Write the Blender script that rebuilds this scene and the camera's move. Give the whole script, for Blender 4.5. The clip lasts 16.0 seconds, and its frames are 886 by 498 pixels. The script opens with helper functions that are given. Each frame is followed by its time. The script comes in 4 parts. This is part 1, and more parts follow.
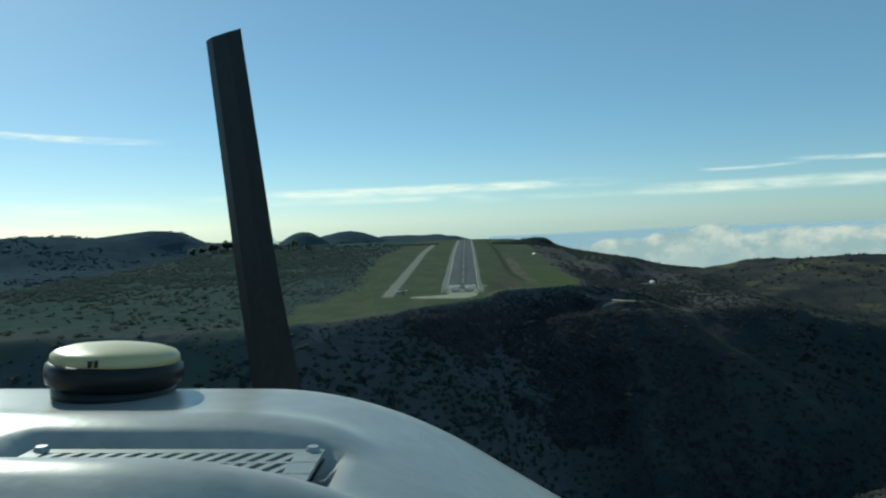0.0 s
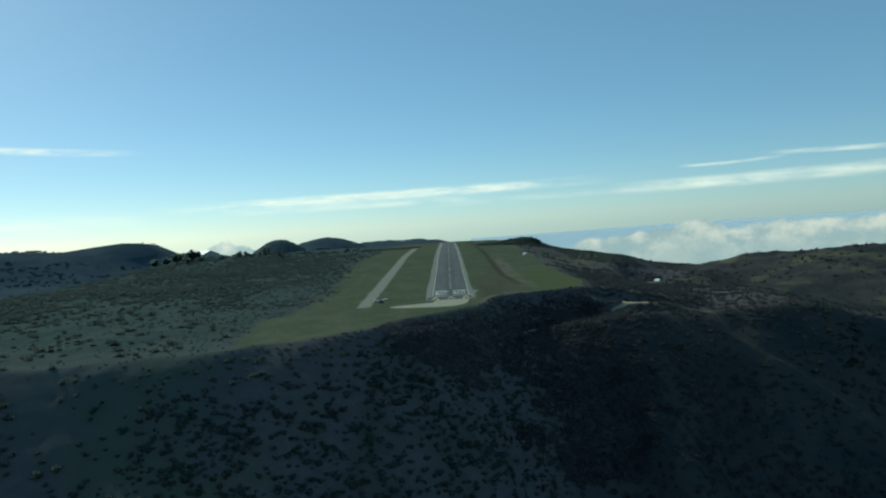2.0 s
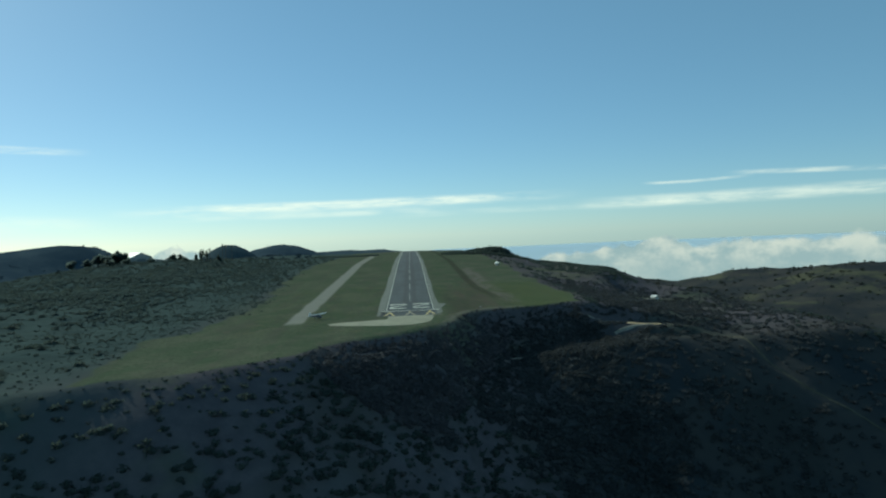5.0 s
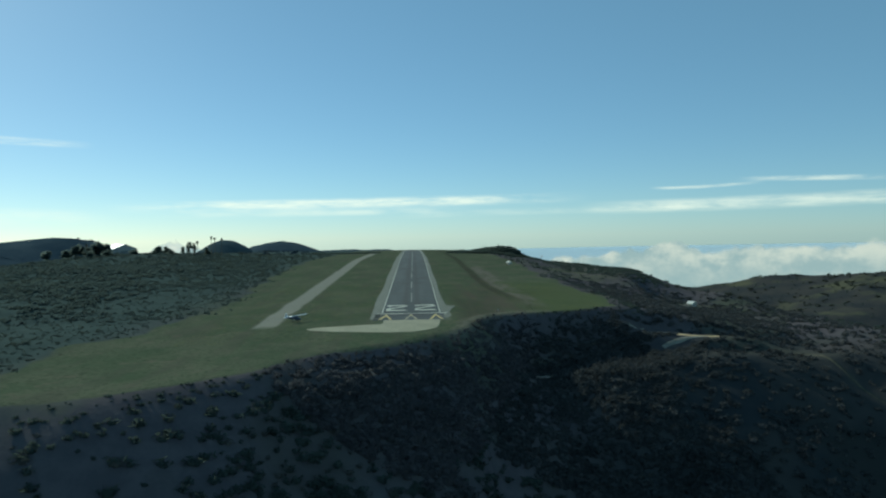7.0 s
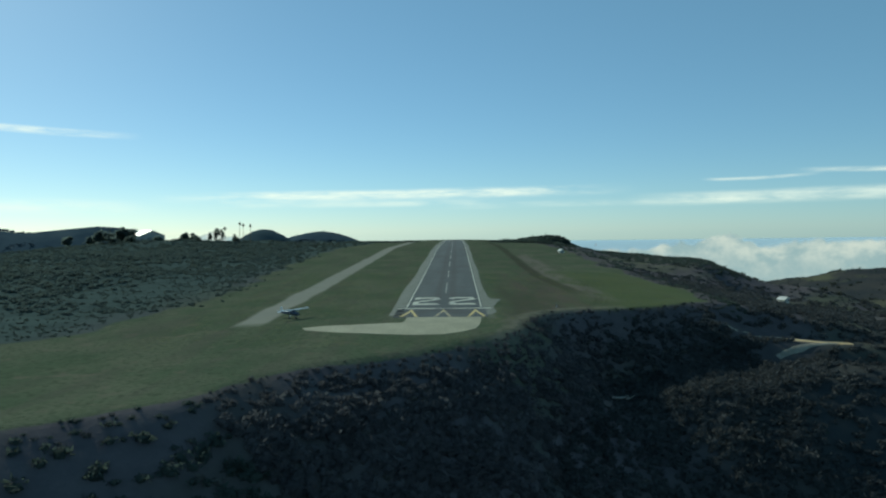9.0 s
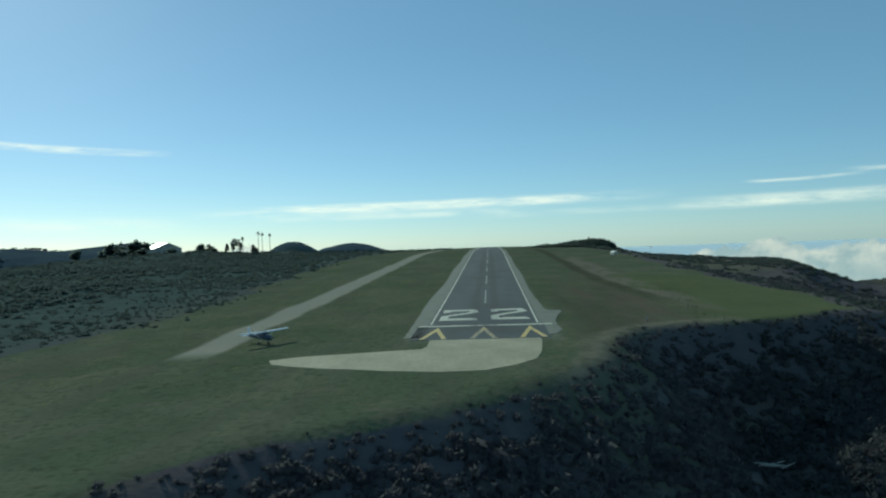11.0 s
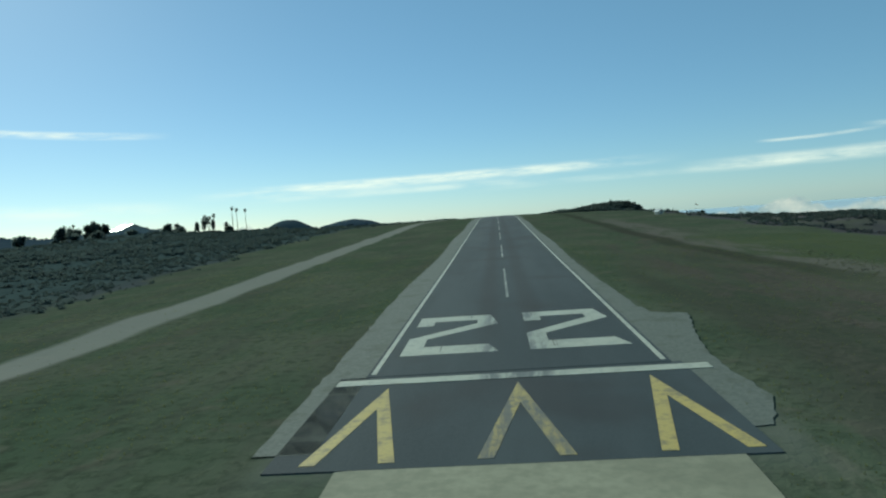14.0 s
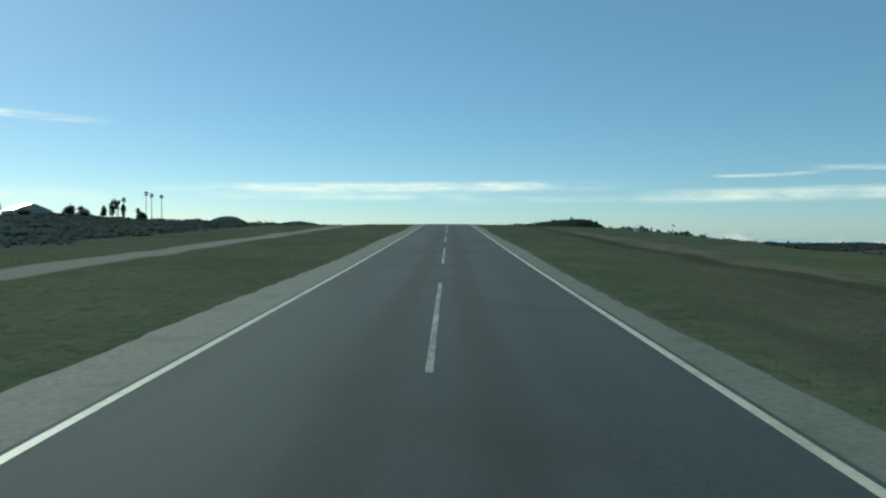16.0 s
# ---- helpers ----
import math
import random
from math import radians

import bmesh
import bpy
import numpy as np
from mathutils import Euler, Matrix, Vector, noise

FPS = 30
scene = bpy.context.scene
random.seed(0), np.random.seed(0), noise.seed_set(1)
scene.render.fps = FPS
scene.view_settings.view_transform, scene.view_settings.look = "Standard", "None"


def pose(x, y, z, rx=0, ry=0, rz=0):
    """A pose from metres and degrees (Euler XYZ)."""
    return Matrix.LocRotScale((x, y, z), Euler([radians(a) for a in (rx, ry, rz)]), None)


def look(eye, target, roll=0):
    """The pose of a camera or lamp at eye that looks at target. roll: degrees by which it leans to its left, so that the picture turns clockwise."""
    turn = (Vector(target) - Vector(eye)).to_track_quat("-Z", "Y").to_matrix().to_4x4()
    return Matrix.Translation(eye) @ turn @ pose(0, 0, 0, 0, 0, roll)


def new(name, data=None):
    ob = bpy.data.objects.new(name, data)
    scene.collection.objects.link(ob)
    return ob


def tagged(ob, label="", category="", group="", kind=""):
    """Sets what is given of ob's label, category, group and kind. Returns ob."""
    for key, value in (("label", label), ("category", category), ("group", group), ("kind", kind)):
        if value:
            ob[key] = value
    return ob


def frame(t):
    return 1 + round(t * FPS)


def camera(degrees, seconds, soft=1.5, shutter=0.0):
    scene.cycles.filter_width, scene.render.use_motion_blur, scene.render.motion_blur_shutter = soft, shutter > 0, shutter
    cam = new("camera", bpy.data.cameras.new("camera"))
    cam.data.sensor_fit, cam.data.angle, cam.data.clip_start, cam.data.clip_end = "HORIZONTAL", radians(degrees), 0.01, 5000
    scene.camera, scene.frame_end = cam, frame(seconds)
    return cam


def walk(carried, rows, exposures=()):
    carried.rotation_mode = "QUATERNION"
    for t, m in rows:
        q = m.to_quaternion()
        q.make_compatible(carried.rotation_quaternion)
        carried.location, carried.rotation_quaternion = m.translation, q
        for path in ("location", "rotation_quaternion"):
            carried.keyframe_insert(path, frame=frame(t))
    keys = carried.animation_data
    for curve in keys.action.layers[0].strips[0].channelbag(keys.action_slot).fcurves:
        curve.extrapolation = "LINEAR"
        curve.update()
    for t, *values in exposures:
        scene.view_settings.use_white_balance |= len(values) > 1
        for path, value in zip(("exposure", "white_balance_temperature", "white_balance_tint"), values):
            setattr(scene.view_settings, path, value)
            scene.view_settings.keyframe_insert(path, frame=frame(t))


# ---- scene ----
# ---- camera ----
cam = camera(65, 16.0, soft=2.2)
PATH = [
    (0, (4.253, -483.699, 48.524), (3.903, -473.714, 48.110), -2.02),
    (0.5, (3.038, -467.731, 47.173), (2.678, -457.746, 46.770), -1.87),
    (1, (2.109, -452.033, 45.788), (1.844, -442.048, 45.307), -2.18),
    (1.5, (1.318, -435.974, 44.659), (1.159, -425.985, 44.226), -3.30),
    (2, (0.556, -420.203, 43.533), (0.474, -410.210, 43.172), -3.66),
    (2.5, (0.562, -404.745, 41.883), (0.497, -394.749, 41.597), -3.09),
    (3, (0.682, -389.303, 40.375), (0.590, -379.304, 40.294), -3.84),
    (3.5, (1.375, -373.184, 39.131), (1.480, -363.185, 39.072), -4.45),
    (4, (0.731, -357.666, 37.408), (0.944, -347.669, 37.281), -3.87),
    (6.5, (1.852, -279.896, 30.556), (2.504, -269.919, 30.340), -0.29),
    (7, (1.305, -265.228, 28.657), (1.729, -255.239, 28.485), -0.96),
    (7.5, (2.006, -250.167, 27.110), (2.167, -240.170, 26.922), -1.15),
    (8, (4.372, -234.689, 25.719), (4.383, -224.692, 25.500), -1.23),
    (8.5, (4.155, -219.978, 24.292), (4.074, -209.983, 24.011), -0.83),
    (11, (1.738, -144.083, 17.173), (1.063, -134.106, 17.077), -1.95),
    (11.5, (0.031, -129.125, 16.162), (-0.674, -119.150, 16.087), -2.37),
    (12, (0.176, -114.423, 15.337), (-0.715, -104.463, 15.259), -2.75),
    (12.5, (-0.591, -99.830, 14.341), (-1.591, -89.880, 14.298), -3.52),
    (13, (-1.099, -84.022, 13.467), (-2.019, -74.065, 13.323), -4.00),
    (13.5, (-1.252, -68.225, 12.967), (-2.080, -58.271, 12.495), -5.28),
    (14, (-0.706, -53.031, 11.862), (-1.503, -43.073, 11.408), -4.13),
    (14.5, (-0.513, -39.094, 10.799), (-1.155, -29.142, 10.056), -3.84),
    (15, (0.062, -23.401, 9.823), (-0.151, -13.415, 9.344), -1.45),
    (15.5, (0.379, -7.718, 8.339), (0.278, 2.272, 7.913), 0.28),
    (16, (0.806, 9.000, 6.847), (0.719, 18.995, 6.551), 0.15),
]
walk(cam, [(t, look(eye, target, roll)) for t, eye, target, roll in PATH], exposures=[(0.0, 0.2, 6480, -11), (16.0, 0.2, 6480, -11)])

# ---- daylight ----
SUN_AZ, SUN_EL = -41.0, 28.0          # degrees to the right of the runway's heading, and above the horizon
world = bpy.data.worlds.new("sky")
scene.world = world
world.use_nodes = True
wn = world.node_tree.nodes
sky = wn.new("ShaderNodeTexSky")
sky.sky_type = "NISHITA"
sky.sun_disc = False
sky.sun_elevation = radians(SUN_EL)
sky.sun_rotation = radians(SUN_AZ)
sky.altitude = 500
sky.air_density = 0.78
sky.dust_density = 0.25
sky.ozone_density = 4.6
wn["Background"].inputs[1].default_value = 0.094
haze = wn.new("ShaderNodeMix")          # thin even haze over the clear sky
haze.data_type = "RGBA"
haze.inputs[0].default_value = 0.34
haze.inputs[7].default_value = (1.95, 3.85, 5.4, 1)
world.node_tree.links.new(sky.outputs[0], haze.inputs[6])
world.node_tree.links.new(haze.outputs[2], wn["Background"].inputs[0])

sun = new("sun", bpy.data.lights.new("sun", "SUN"))
sun.data.energy = 3.2
sun.data.angle = radians(0.53)
sun.data.color = (1.0, 0.975, 0.93)
az, el = radians(SUN_AZ), radians(SUN_EL)
sun.matrix_world = look((0, 0, 0), (-math.sin(az) * math.cos(el), -math.cos(az) * math.cos(el), -math.sin(el)))


# ---- materials ----
class Mat:
    """A small builder for node materials."""

    def __init__(self, name, rough=0.8, metal=0.0, spec=0.3):
        self.m = bpy.data.materials.new(name)
        self.m.use_nodes = True
        self.t = self.m.node_tree
        self.b = self.t.nodes["Principled BSDF"]
        self.b.inputs["Roughness"].default_value = rough
        self.b.inputs["Metallic"].default_value = metal
        self.b.inputs["Specular IOR Level"].default_value = spec
        self.tc = self.t.nodes.new("ShaderNodeTexCoord")
        self.xyz = None

    def link(self, a, b):
        self.t.links.new(a, b)

    def put(self, sock, v):
        if isinstance(v, (int, float)):
            sock.default_value = v
        elif isinstance(v, (tuple, list)):
            sock.default_value = (*v, 1) if len(sock.default_value) == 4 and len(v) == 3 else v
        else:
            self.link(v, sock)

    def noise(self, scale, detail=4, rough=0.55, vec=None, stretch=None):
        n = self.t.nodes.new("ShaderNodeTexNoise")
        n.inputs["Scale"].default_value = scale
        n.inputs["Detail"].default_value = detail
        n.inputs["Roughness"].default_value = rough
        v = vec or self.tc.outputs["Object"]
        if stretch:
            mp = self.t.nodes.new("ShaderNodeMapping")
            mp.inputs["Scale"].default_value = stretch
            self.link(v, mp.inputs[0])
            v = mp.outputs[0]
        self.link(v, n.inputs["Vector"])
        return n.outputs["Fac"]

    def math(self, op, a, b=0.0, c=0.0):
        n = self.t.nodes.new("ShaderNodeMath")
        n.operation = op
        for s, v in zip(n.inputs, (a, b, c)):
            self.put(s, v)
        return n.outputs[0]

    def ramp(self, v, lo, hi, a=0.0, b=1.0):
        n = self.t.nodes.new("ShaderNodeMapRange")
        n.interpolation_type = "SMOOTHSTEP"
        for s, w in zip(n.inputs, (v, lo, hi, a, b)):
            self.put(s, w)
        return n.outputs[0]

    def mix(self, f, a, b):
        n = self.t.nodes.new("ShaderNodeMix")
        n.data_type = "RGBA"
        self.put(n.inputs[0], f)
        self.put(n.inputs[6], a)
        self.put(n.inputs[7], b)
        return n.outputs[2]

    def attr(self, name):
        n = self.t.nodes.new("ShaderNodeAttribute")
        n.attribute_name = name
        return n.outputs["Fac"]

    def axis(self, i):
        if not self.xyz:
            n = self.t.nodes.new("ShaderNodeSeparateXYZ")
            self.link(self.tc.outputs["Object"], n.inputs[0])
            self.xyz = n
        return self.xyz.outputs[i]

    def island(self):
        n = self.t.nodes.new("ShaderNodeNewGeometry")
        return n.outputs["Random Per Island"]

    def random(self):
        n = self.t.nodes.new("ShaderNodeObjectInfo")
        return n.outputs["Random"]

    def color(self, v):
        self.put(self.b.inputs["Base Color"], v)
        return self

    def bump(self, h, strength=0.4, dist=0.05):
        n = self.t.nodes.new("ShaderNodeBump")
        n.inputs["Strength"].default_value = strength
        n.inputs["Distance"].default_value = dist
        self.link(h, n.inputs["Height"])
        self.link(n.outputs[0], self.b.inputs["Normal"])
        return self


def grained(name, a, b, scale, rough=0.8, metal=0.0, spec=0.3, big=None, bump=0.0, dist=0.02, stretch=None):
    """Two colours mixed by a fine and a coarse noise."""
    m = Mat(name, rough, metal, spec)
    f = m.ramp(m.noise(scale, 5, 0.6, stretch=stretch), 0.3, 0.7)
    c = m.mix(f, a, b)
    g = m.ramp(m.noise(big or scale / 9, 3), 0.35, 0.7, 0.0, 0.55)
    c = m.mix(g, c, tuple(v * 0.72 for v in a))
    m.color(c)
    if bump:
        m.bump(m.noise(scale * 1.7, 4), bump, dist)
    return m.m


# ---- the lie of the land ----
rng = np.random.default_rng(7)


def value_noise(x, y, cell, seed):
    """Smooth lattice noise in -1..1."""
    r = np.random.default_rng(seed).uniform(-1, 1, (256, 256))
    u, v = x / cell, y / cell
    i, j = np.floor(u).astype(int), np.floor(v).astype(int)
    a, b = u - i, v - j
    a, b = a * a * (3 - 2 * a), b * b * (3 - 2 * b)
    i0, j0, i1, j1 = i % 256, j % 256, (i + 1) % 256, (j + 1) % 256
    return (r[i0, j0] * (1 - a) + r[i1, j0] * a) * (1 - b) + (r[i0, j1] * (1 - a) + r[i1, j1] * a) * b


def fractal(x, y, cell, seed, octaves=4):
    return sum(value_noise(x, y, cell / 2 ** k, seed + k) * 0.5 ** k for k in range(octaves))


def smooth(v, lo, hi):
    t = np.clip((v - lo) / (hi - lo), 0, 1)
    return t * t * (3 - 2 * t)


def soft(d, r):
    """A slope that starts gently: 0 for d < 0."""
    d = np.maximum(d, 0)
    return np.sqrt(d * d + r * r) - r


# the runway climbs from the threshold, levels off near 420 m and sinks a little to its far end
_py = np.arange(-2000.0, 5000.0, 5.0)
_slope = np.interp(_py, [-75, -60, 80, 120, 320, 430, 600, 640, 900, 1000], [0, 0.022, 0.022, 0.026, 0.026, 0, 0, -0.006, -0.006, 0])
_pz = np.cumsum(_slope) * 5.0
_pz -= np.interp(0.0, _py, _pz)


def runway_z(y):
    return np.interp(y, _py, _pz)


FRONT = [(-900, -290), (-400, -194), (-120, -144), (-60, -122), (-25, -85), (0, -59.5), (8, -50), (14, -43.5), (17.5, -38.5), (19.6, -32), (21.2, -26), (22.8, -19.5),
         (27, -12.8), (31, -8.5), (37, -3.8), (45, -0.4), (55, 4.4), (65, 9), (83, 20), (88, 22), (240, 22)]


def front_edge(x):
    return np.interp(x, [p[0] for p in FRONT], [p[1] for p in FRONT])


def right_edge(y):
    return np.interp(y, [0, 200, 430, 560], [86, 84, 88, 92])


def ridge(x, y, line, fall, rnd=14):
    """Height under a crest line that falls away on both sides."""
    best = np.full(np.shape(x), -1e4)
    for (ax, ay, a_z), (bx, by, b_z) in zip(line, line[1:]):
        dx, dy = bx - ax, by - ay
        t = np.clip(((x - ax) * dx + (y - ay) * dy) / (dx * dx + dy * dy), 0, 1)
        d = np.hypot(x - ax - t * dx, y - ay - t * dy)
        best = np.maximum(best, a_z + t * (b_z - a_z) - fall * soft(d, rnd))
    return best


def line_distance(x, y, pts):
    best = np.full(np.shape(x), 1e4)
    for (ax, ay), (bx, by) in zip(pts, pts[1:]):
        dx, dy = bx - ax, by - ay
        t = np.clip(((x - ax) * dx + (y - ay) * dy) / (dx * dx + dy * dy), 0, 1)
        best = np.minimum(best, np.hypot(x - ax - t * dx, y - ay - t * dy))
    return best


def outside(x, y):
    """How far a place lies beyond the plateau's front and right edges."""
    wob = fractal(x, y, 26, 40, 3) * (3.5 - 2.6 * smooth(x, -5, 18) * smooth(80 - x, 0, 25))
    over = front_edge(x) - y
    return np.sign(over) * np.minimum(line_distance(x, y, FRONT), np.abs(over)) + wob, x - right_edge(y) + wob


RIM_SPUR = [(19, -27, -0.6), (22, -30.5, -3.0), (25.5, -32.4, -6.2), (31, -33.2, -10.8), (41, -35, -18.6), (54, -44, -31)]
LOW_SPUR = [(90, -250, -92), (130, -225, -82), (190, -200, -72), (320, -150, -68), (480, -60, -74)]
BENCH = [(96, 8), (112, 5), (128, 3.5)]          # level ground where the tracks meet
KNOLL = [(150, 226, 0.8), (172, 288, 0.8), (168, 400, -0.8), (150, 600, -3.5)]
RIGHT_HILL = [(372, 705, -54), (404, 560, -34), (443, 484, -20), (500, 392, -13), (760, 250, -2), (1300, -100, 12)]
FAR_LEFT = [(-2600, 1100, 60), (-1500, 1760, 40), (-1330, 1800, 38), (-1220, 1870, 14), (-900, 2050, -5)]


def height(x, y):
    x, y = np.asarray(x, float), np.asarray(y, float)
    df, dr = outside(x, y)
    cross = -0.026 * np.clip(x - 15, 0, 90) - 0.012 * np.clip(-x - 15, 0, 90)
    back = soft(y - 960, 60) * 0.16
    lip = smooth(x, 17, 23) * (1 - smooth(x, 70, 95))          # a sharp rim on the canyon's side, a rounded nose before the runway
    left = soft(-x - 350 + 0.0 * y, 40) * 0.2
    bank = 6.3 * np.exp(-(((x + 322) / 110) ** 2 + ((y - 555) / 140) ** 2))
    plateau = runway_z(y) + cross + bank - (0.70 + 0.2 * lip - 0.14 * smooth(x, 75, 100)) * soft(df, 6 - 4.8 * lip - 3.6 * smooth(x, -45, -10) * (1 - smooth(x, 17, 23))) - 0.2 * soft(dr, 8) - back - left
    shelf = -14.6 + 0.004 * np.clip(y, -50, 200) - 0.2 * soft(y - 230, 20) - 0.3 * soft(70 - x, 15) - 0.03 * np.clip(x - 114, 0, 400) - 0.74 * soft(-22 - y + 0.12 * (x - 114), 10) - 0.24 * soft(x - 195, 20)
    spur = ridge(x, y, LOW_SPUR, 0.55, 10)
    rim_spur = ridge(x, y, RIM_SPUR, 0.85, 2.0)
    knoll = np.where(x > np.interp(y, [226, 288, 400, 600], [150, 172, 168, 150]), ridge(x, y, KNOLL, 0.5, 10), ridge(x, y, KNOLL, 0.3, 22))
    hill = ridge(x, y, RIGHT_HILL, 0.2, 50)
    far = ridge(x, y, FAR_LEFT, 0.22, 60)
    mound = -60 + 70.5 * np.exp(-((((x - 108) / 54) ** 2 + ((y - 640) / 46) ** 2) ** 2))
    dome_b = -60 + 87 * np.exp(-(((x + 388) / 165) ** 2 + ((y - 1800) / 260) ** 2))
    dome_a = -60 + 89 * np.exp(-(((x + 440) / 105) ** 2 + ((y - 1372) / 160) ** 2))
    table = -60 + 103 * np.exp(-((((x + 1090) / 155) ** 2 + ((y - 1930) / 220) ** 2) ** 2))
    inland = smooth(-x, -120, 160) * smooth(y, -40, 200)
    offshore = smooth(y, 720, 1050) * smooth(x, 150, 420)
    base = -112 + 54 * inland - 160 * offshore + 10 * fractal(x, y, 260, 3, 3)
    dome_b = dome_b - 0.3 * soft(np.hypot(x + 388, y - 1800) - 260, 60)
    dome_a = dome_a - 0.3 * soft(np.hypot(x + 440, y - 1372) - 170, 60)
    table = table - 0.3 * soft(np.hypot(x + 1090, y - 1930) - 260, 60)
    mound = mound - 0.4 * soft(np.hypot(x - 108, y - 640) - 74, 20)
    parts = np.stack([plateau, shelf, spur, rim_spur, knoll, hill, far, dome_a, dome_b, table, mound, base])
    k = 2.5 - 1.9 * np.exp(-((x - 35) / 45) ** 2 - ((y + 10) / 40) ** 2)
    top = parts.max(0)
    z = top + k * np.log(np.exp((parts - top) / k).sum(0))
    rough = smooth(np.maximum(df, dr), 2, 30)
    rough = np.maximum(rough, smooth(-x, 70, 160) * 0.5)
    rough = np.maximum(rough, smooth(y, 930, 1100))
    calm = np.exp(-(line_distance(x, y, [p[:2] for p in KNOLL]) / 45) ** 2) + np.exp(-(((x - 125) / 60) ** 2 + ((y - 60) / 90) ** 2))
    rough = rough * (1 - 0.85 * np.minimum(calm, 1))
    z -= 3.0 * np.exp(-((x - 160) / 35) ** 2 - ((y - 128) / 42) ** 2)
    bench = np.exp(-(line_distance(x, y, BENCH) / 10.0) ** 4)
    z = z + bench * np.clip(-11.9 - 0.07 * (x - 113) - 0.02 * (y - 4) - z, -4, 2.0)
    z += rough * (1 - bench) * (fractal(x, y, 70, 11, 5) * 4.0 + fractal(x, y, 9, 21, 2) * 0.5)
    z += (1 - rough) * smooth(np.abs(x), 16, 30) * fractal(x, y, 14, 31, 3) * 0.22
    return z


def graded(spans, out, grow):
    """Coordinates with fine steps in the middle that widen outwards."""
    c = list(np.concatenate([np.arange(a, b, s) for a, b, s in spans] + [[spans[-1][1]]]))
    for sign in (1, -1):
        step = spans[-1][2] if sign > 0 else spans[0][2]
        while abs(c[-1 if sign > 0 else 0]) < out:
            step *= grow
            v = (c[-1] + step) if sign > 0 else (c[0] - step)
            c.append(v) if sign > 0 else c.insert(0, v)
    return np.clip(np.array(c), -out, out)


def sheet(name, xs, ys, zfun):
    """One grid mesh over the coordinates xs and ys."""
    X, Y = np.meshgrid(xs, ys)
    Z = zfun(X, Y)
    n, m = len(xs), len(ys)
    v = np.stack([X, Y, Z], -1).reshape(-1, 3)
    i = np.arange(n * m).reshape(m, n)
    f = np.stack([i[:-1, :-1], i[:-1, 1:], i[1:, 1:], i[1:, :-1]], -1).reshape(-1, 4)
    me = bpy.data.meshes.new(name)
    me.from_pydata(v.tolist(), [], f.tolist())
    me.shade_smooth()
    return me, X.ravel(), Y.ravel(), Z.ravel()


TRACKS = [
    [(87, 9), (97, 7.5), (106, 7), (112, 5), (117, 3.5)],
    [(117, 3), (108, -0.5), (94, -5.5)],
    [(118, 4), (128, 3.5), (138, 0), (148, -7), (151, -25), (153, -38), (160, -51), (177, -68), (205, -95)],
    [(21.5, -25), (22.5, -28), (25, -31), (31, -32), (40, -40)],
    [(158, 146), (166, 151), (180, 160)],
    [(-420, 560), (-300, 470), (-200, 490), (-120, 560), (-60, 640)],
]


RIM_TRACK = [(13, -50), (17, -40), (19, -31), (19.6, -24), (22.5, -16.5), (27.5, -10), (33, -4.5), (40, -0.2), (52, 5)]


def grassiness(x, y):
    """1 on the mown plateau, 0 in the scrub."""
    df, dr = outside(x, y)
    g = 1 - smooth(np.maximum(df - 1.6 * smooth(20 - x, 0, 6) * smooth(x, -40, -10), dr), -0.5, 1.5 + 1.0 * smooth(20 - x, 0, 8))
    lim = 72 + 0.05 * np.clip(y, 0, 400) + 7 * fractal(x, y, 40, 52, 3)
    g *= 1 - smooth(-x - lim, 0, 18) * smooth(y, -60, 0)
    g *= 1 - smooth(-x - 92 - 9 * fractal(x, y, 34, 57, 3), 0, 12)
    g *= 1 - smooth(y, 880, 960)
    spur_d = line_distance(x, y, [p[:2] for p in RIM_SPUR[:4]]) + 1.6 * fractal(x, y, 6, 83, 3)
    g = np.maximum(g, 0.75 * (1 - smooth(spur_d, 0.4, 2.4)))
    return g


xs = graded([(-600, -160, 8), (-160, 165, 2.6), (165, 620, 8)], 4900, 1.13)
ys = graded([(-540, -170, 6), (-170, 130, 2.6), (130, 700, 6)], 4900, 1.11)
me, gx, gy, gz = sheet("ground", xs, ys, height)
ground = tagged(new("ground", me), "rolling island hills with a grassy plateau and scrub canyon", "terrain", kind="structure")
track_d = np.minimum.reduce([line_distance(gx, gy, p) - (0.7 if k in (0, 3, 4, 5) else 0.0) for k, p in enumerate(TRACKS)])
# hill: the right hill, and the canyon's right side where shade is painted
for nm, val in (("grass", grassiness(gx, gy)), ("track", 1 - smooth(track_d, -2.2, 1.2)),
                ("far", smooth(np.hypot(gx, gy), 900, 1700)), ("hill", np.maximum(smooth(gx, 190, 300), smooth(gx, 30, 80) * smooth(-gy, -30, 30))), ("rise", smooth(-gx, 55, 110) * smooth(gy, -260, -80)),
                ("rim", 1 - smooth(line_distance(gx, gy, RIM_TRACK), 0.9, 3.6))):
    at = me.attributes.new(nm, "FLOAT", "POINT")
    at.data.foreach_set("value", val.astype(np.float32))

g = Mat("ground_cover", 1.0, spec=0.0)
patch, fine, mid = g.noise(0.045, 5, 0.6), g.noise(1.1, 6, 0.65), g.noise(0.22, 5, 0.6)
tuss = g.noise(0.55, 6, 0.7)
green = g.mix(g.ramp(patch, 0.38, 0.62), (0.073, 0.096, 0.06), (0.102, 0.114, 0.077))
green = g.mix(g.ramp(fine, 0.42, 0.7, 0.0, 0.6), green, (0.05, 0.062, 0.038))
green = g.mix(g.ramp(tuss, 0.5, 0.68, 0.0, 0.65), green, (0.042, 0.052, 0.034))
green = g.mix(g.ramp(mid, 0.55, 0.72, 0.0, 0.75), green, (0.118, 0.11, 0.082))
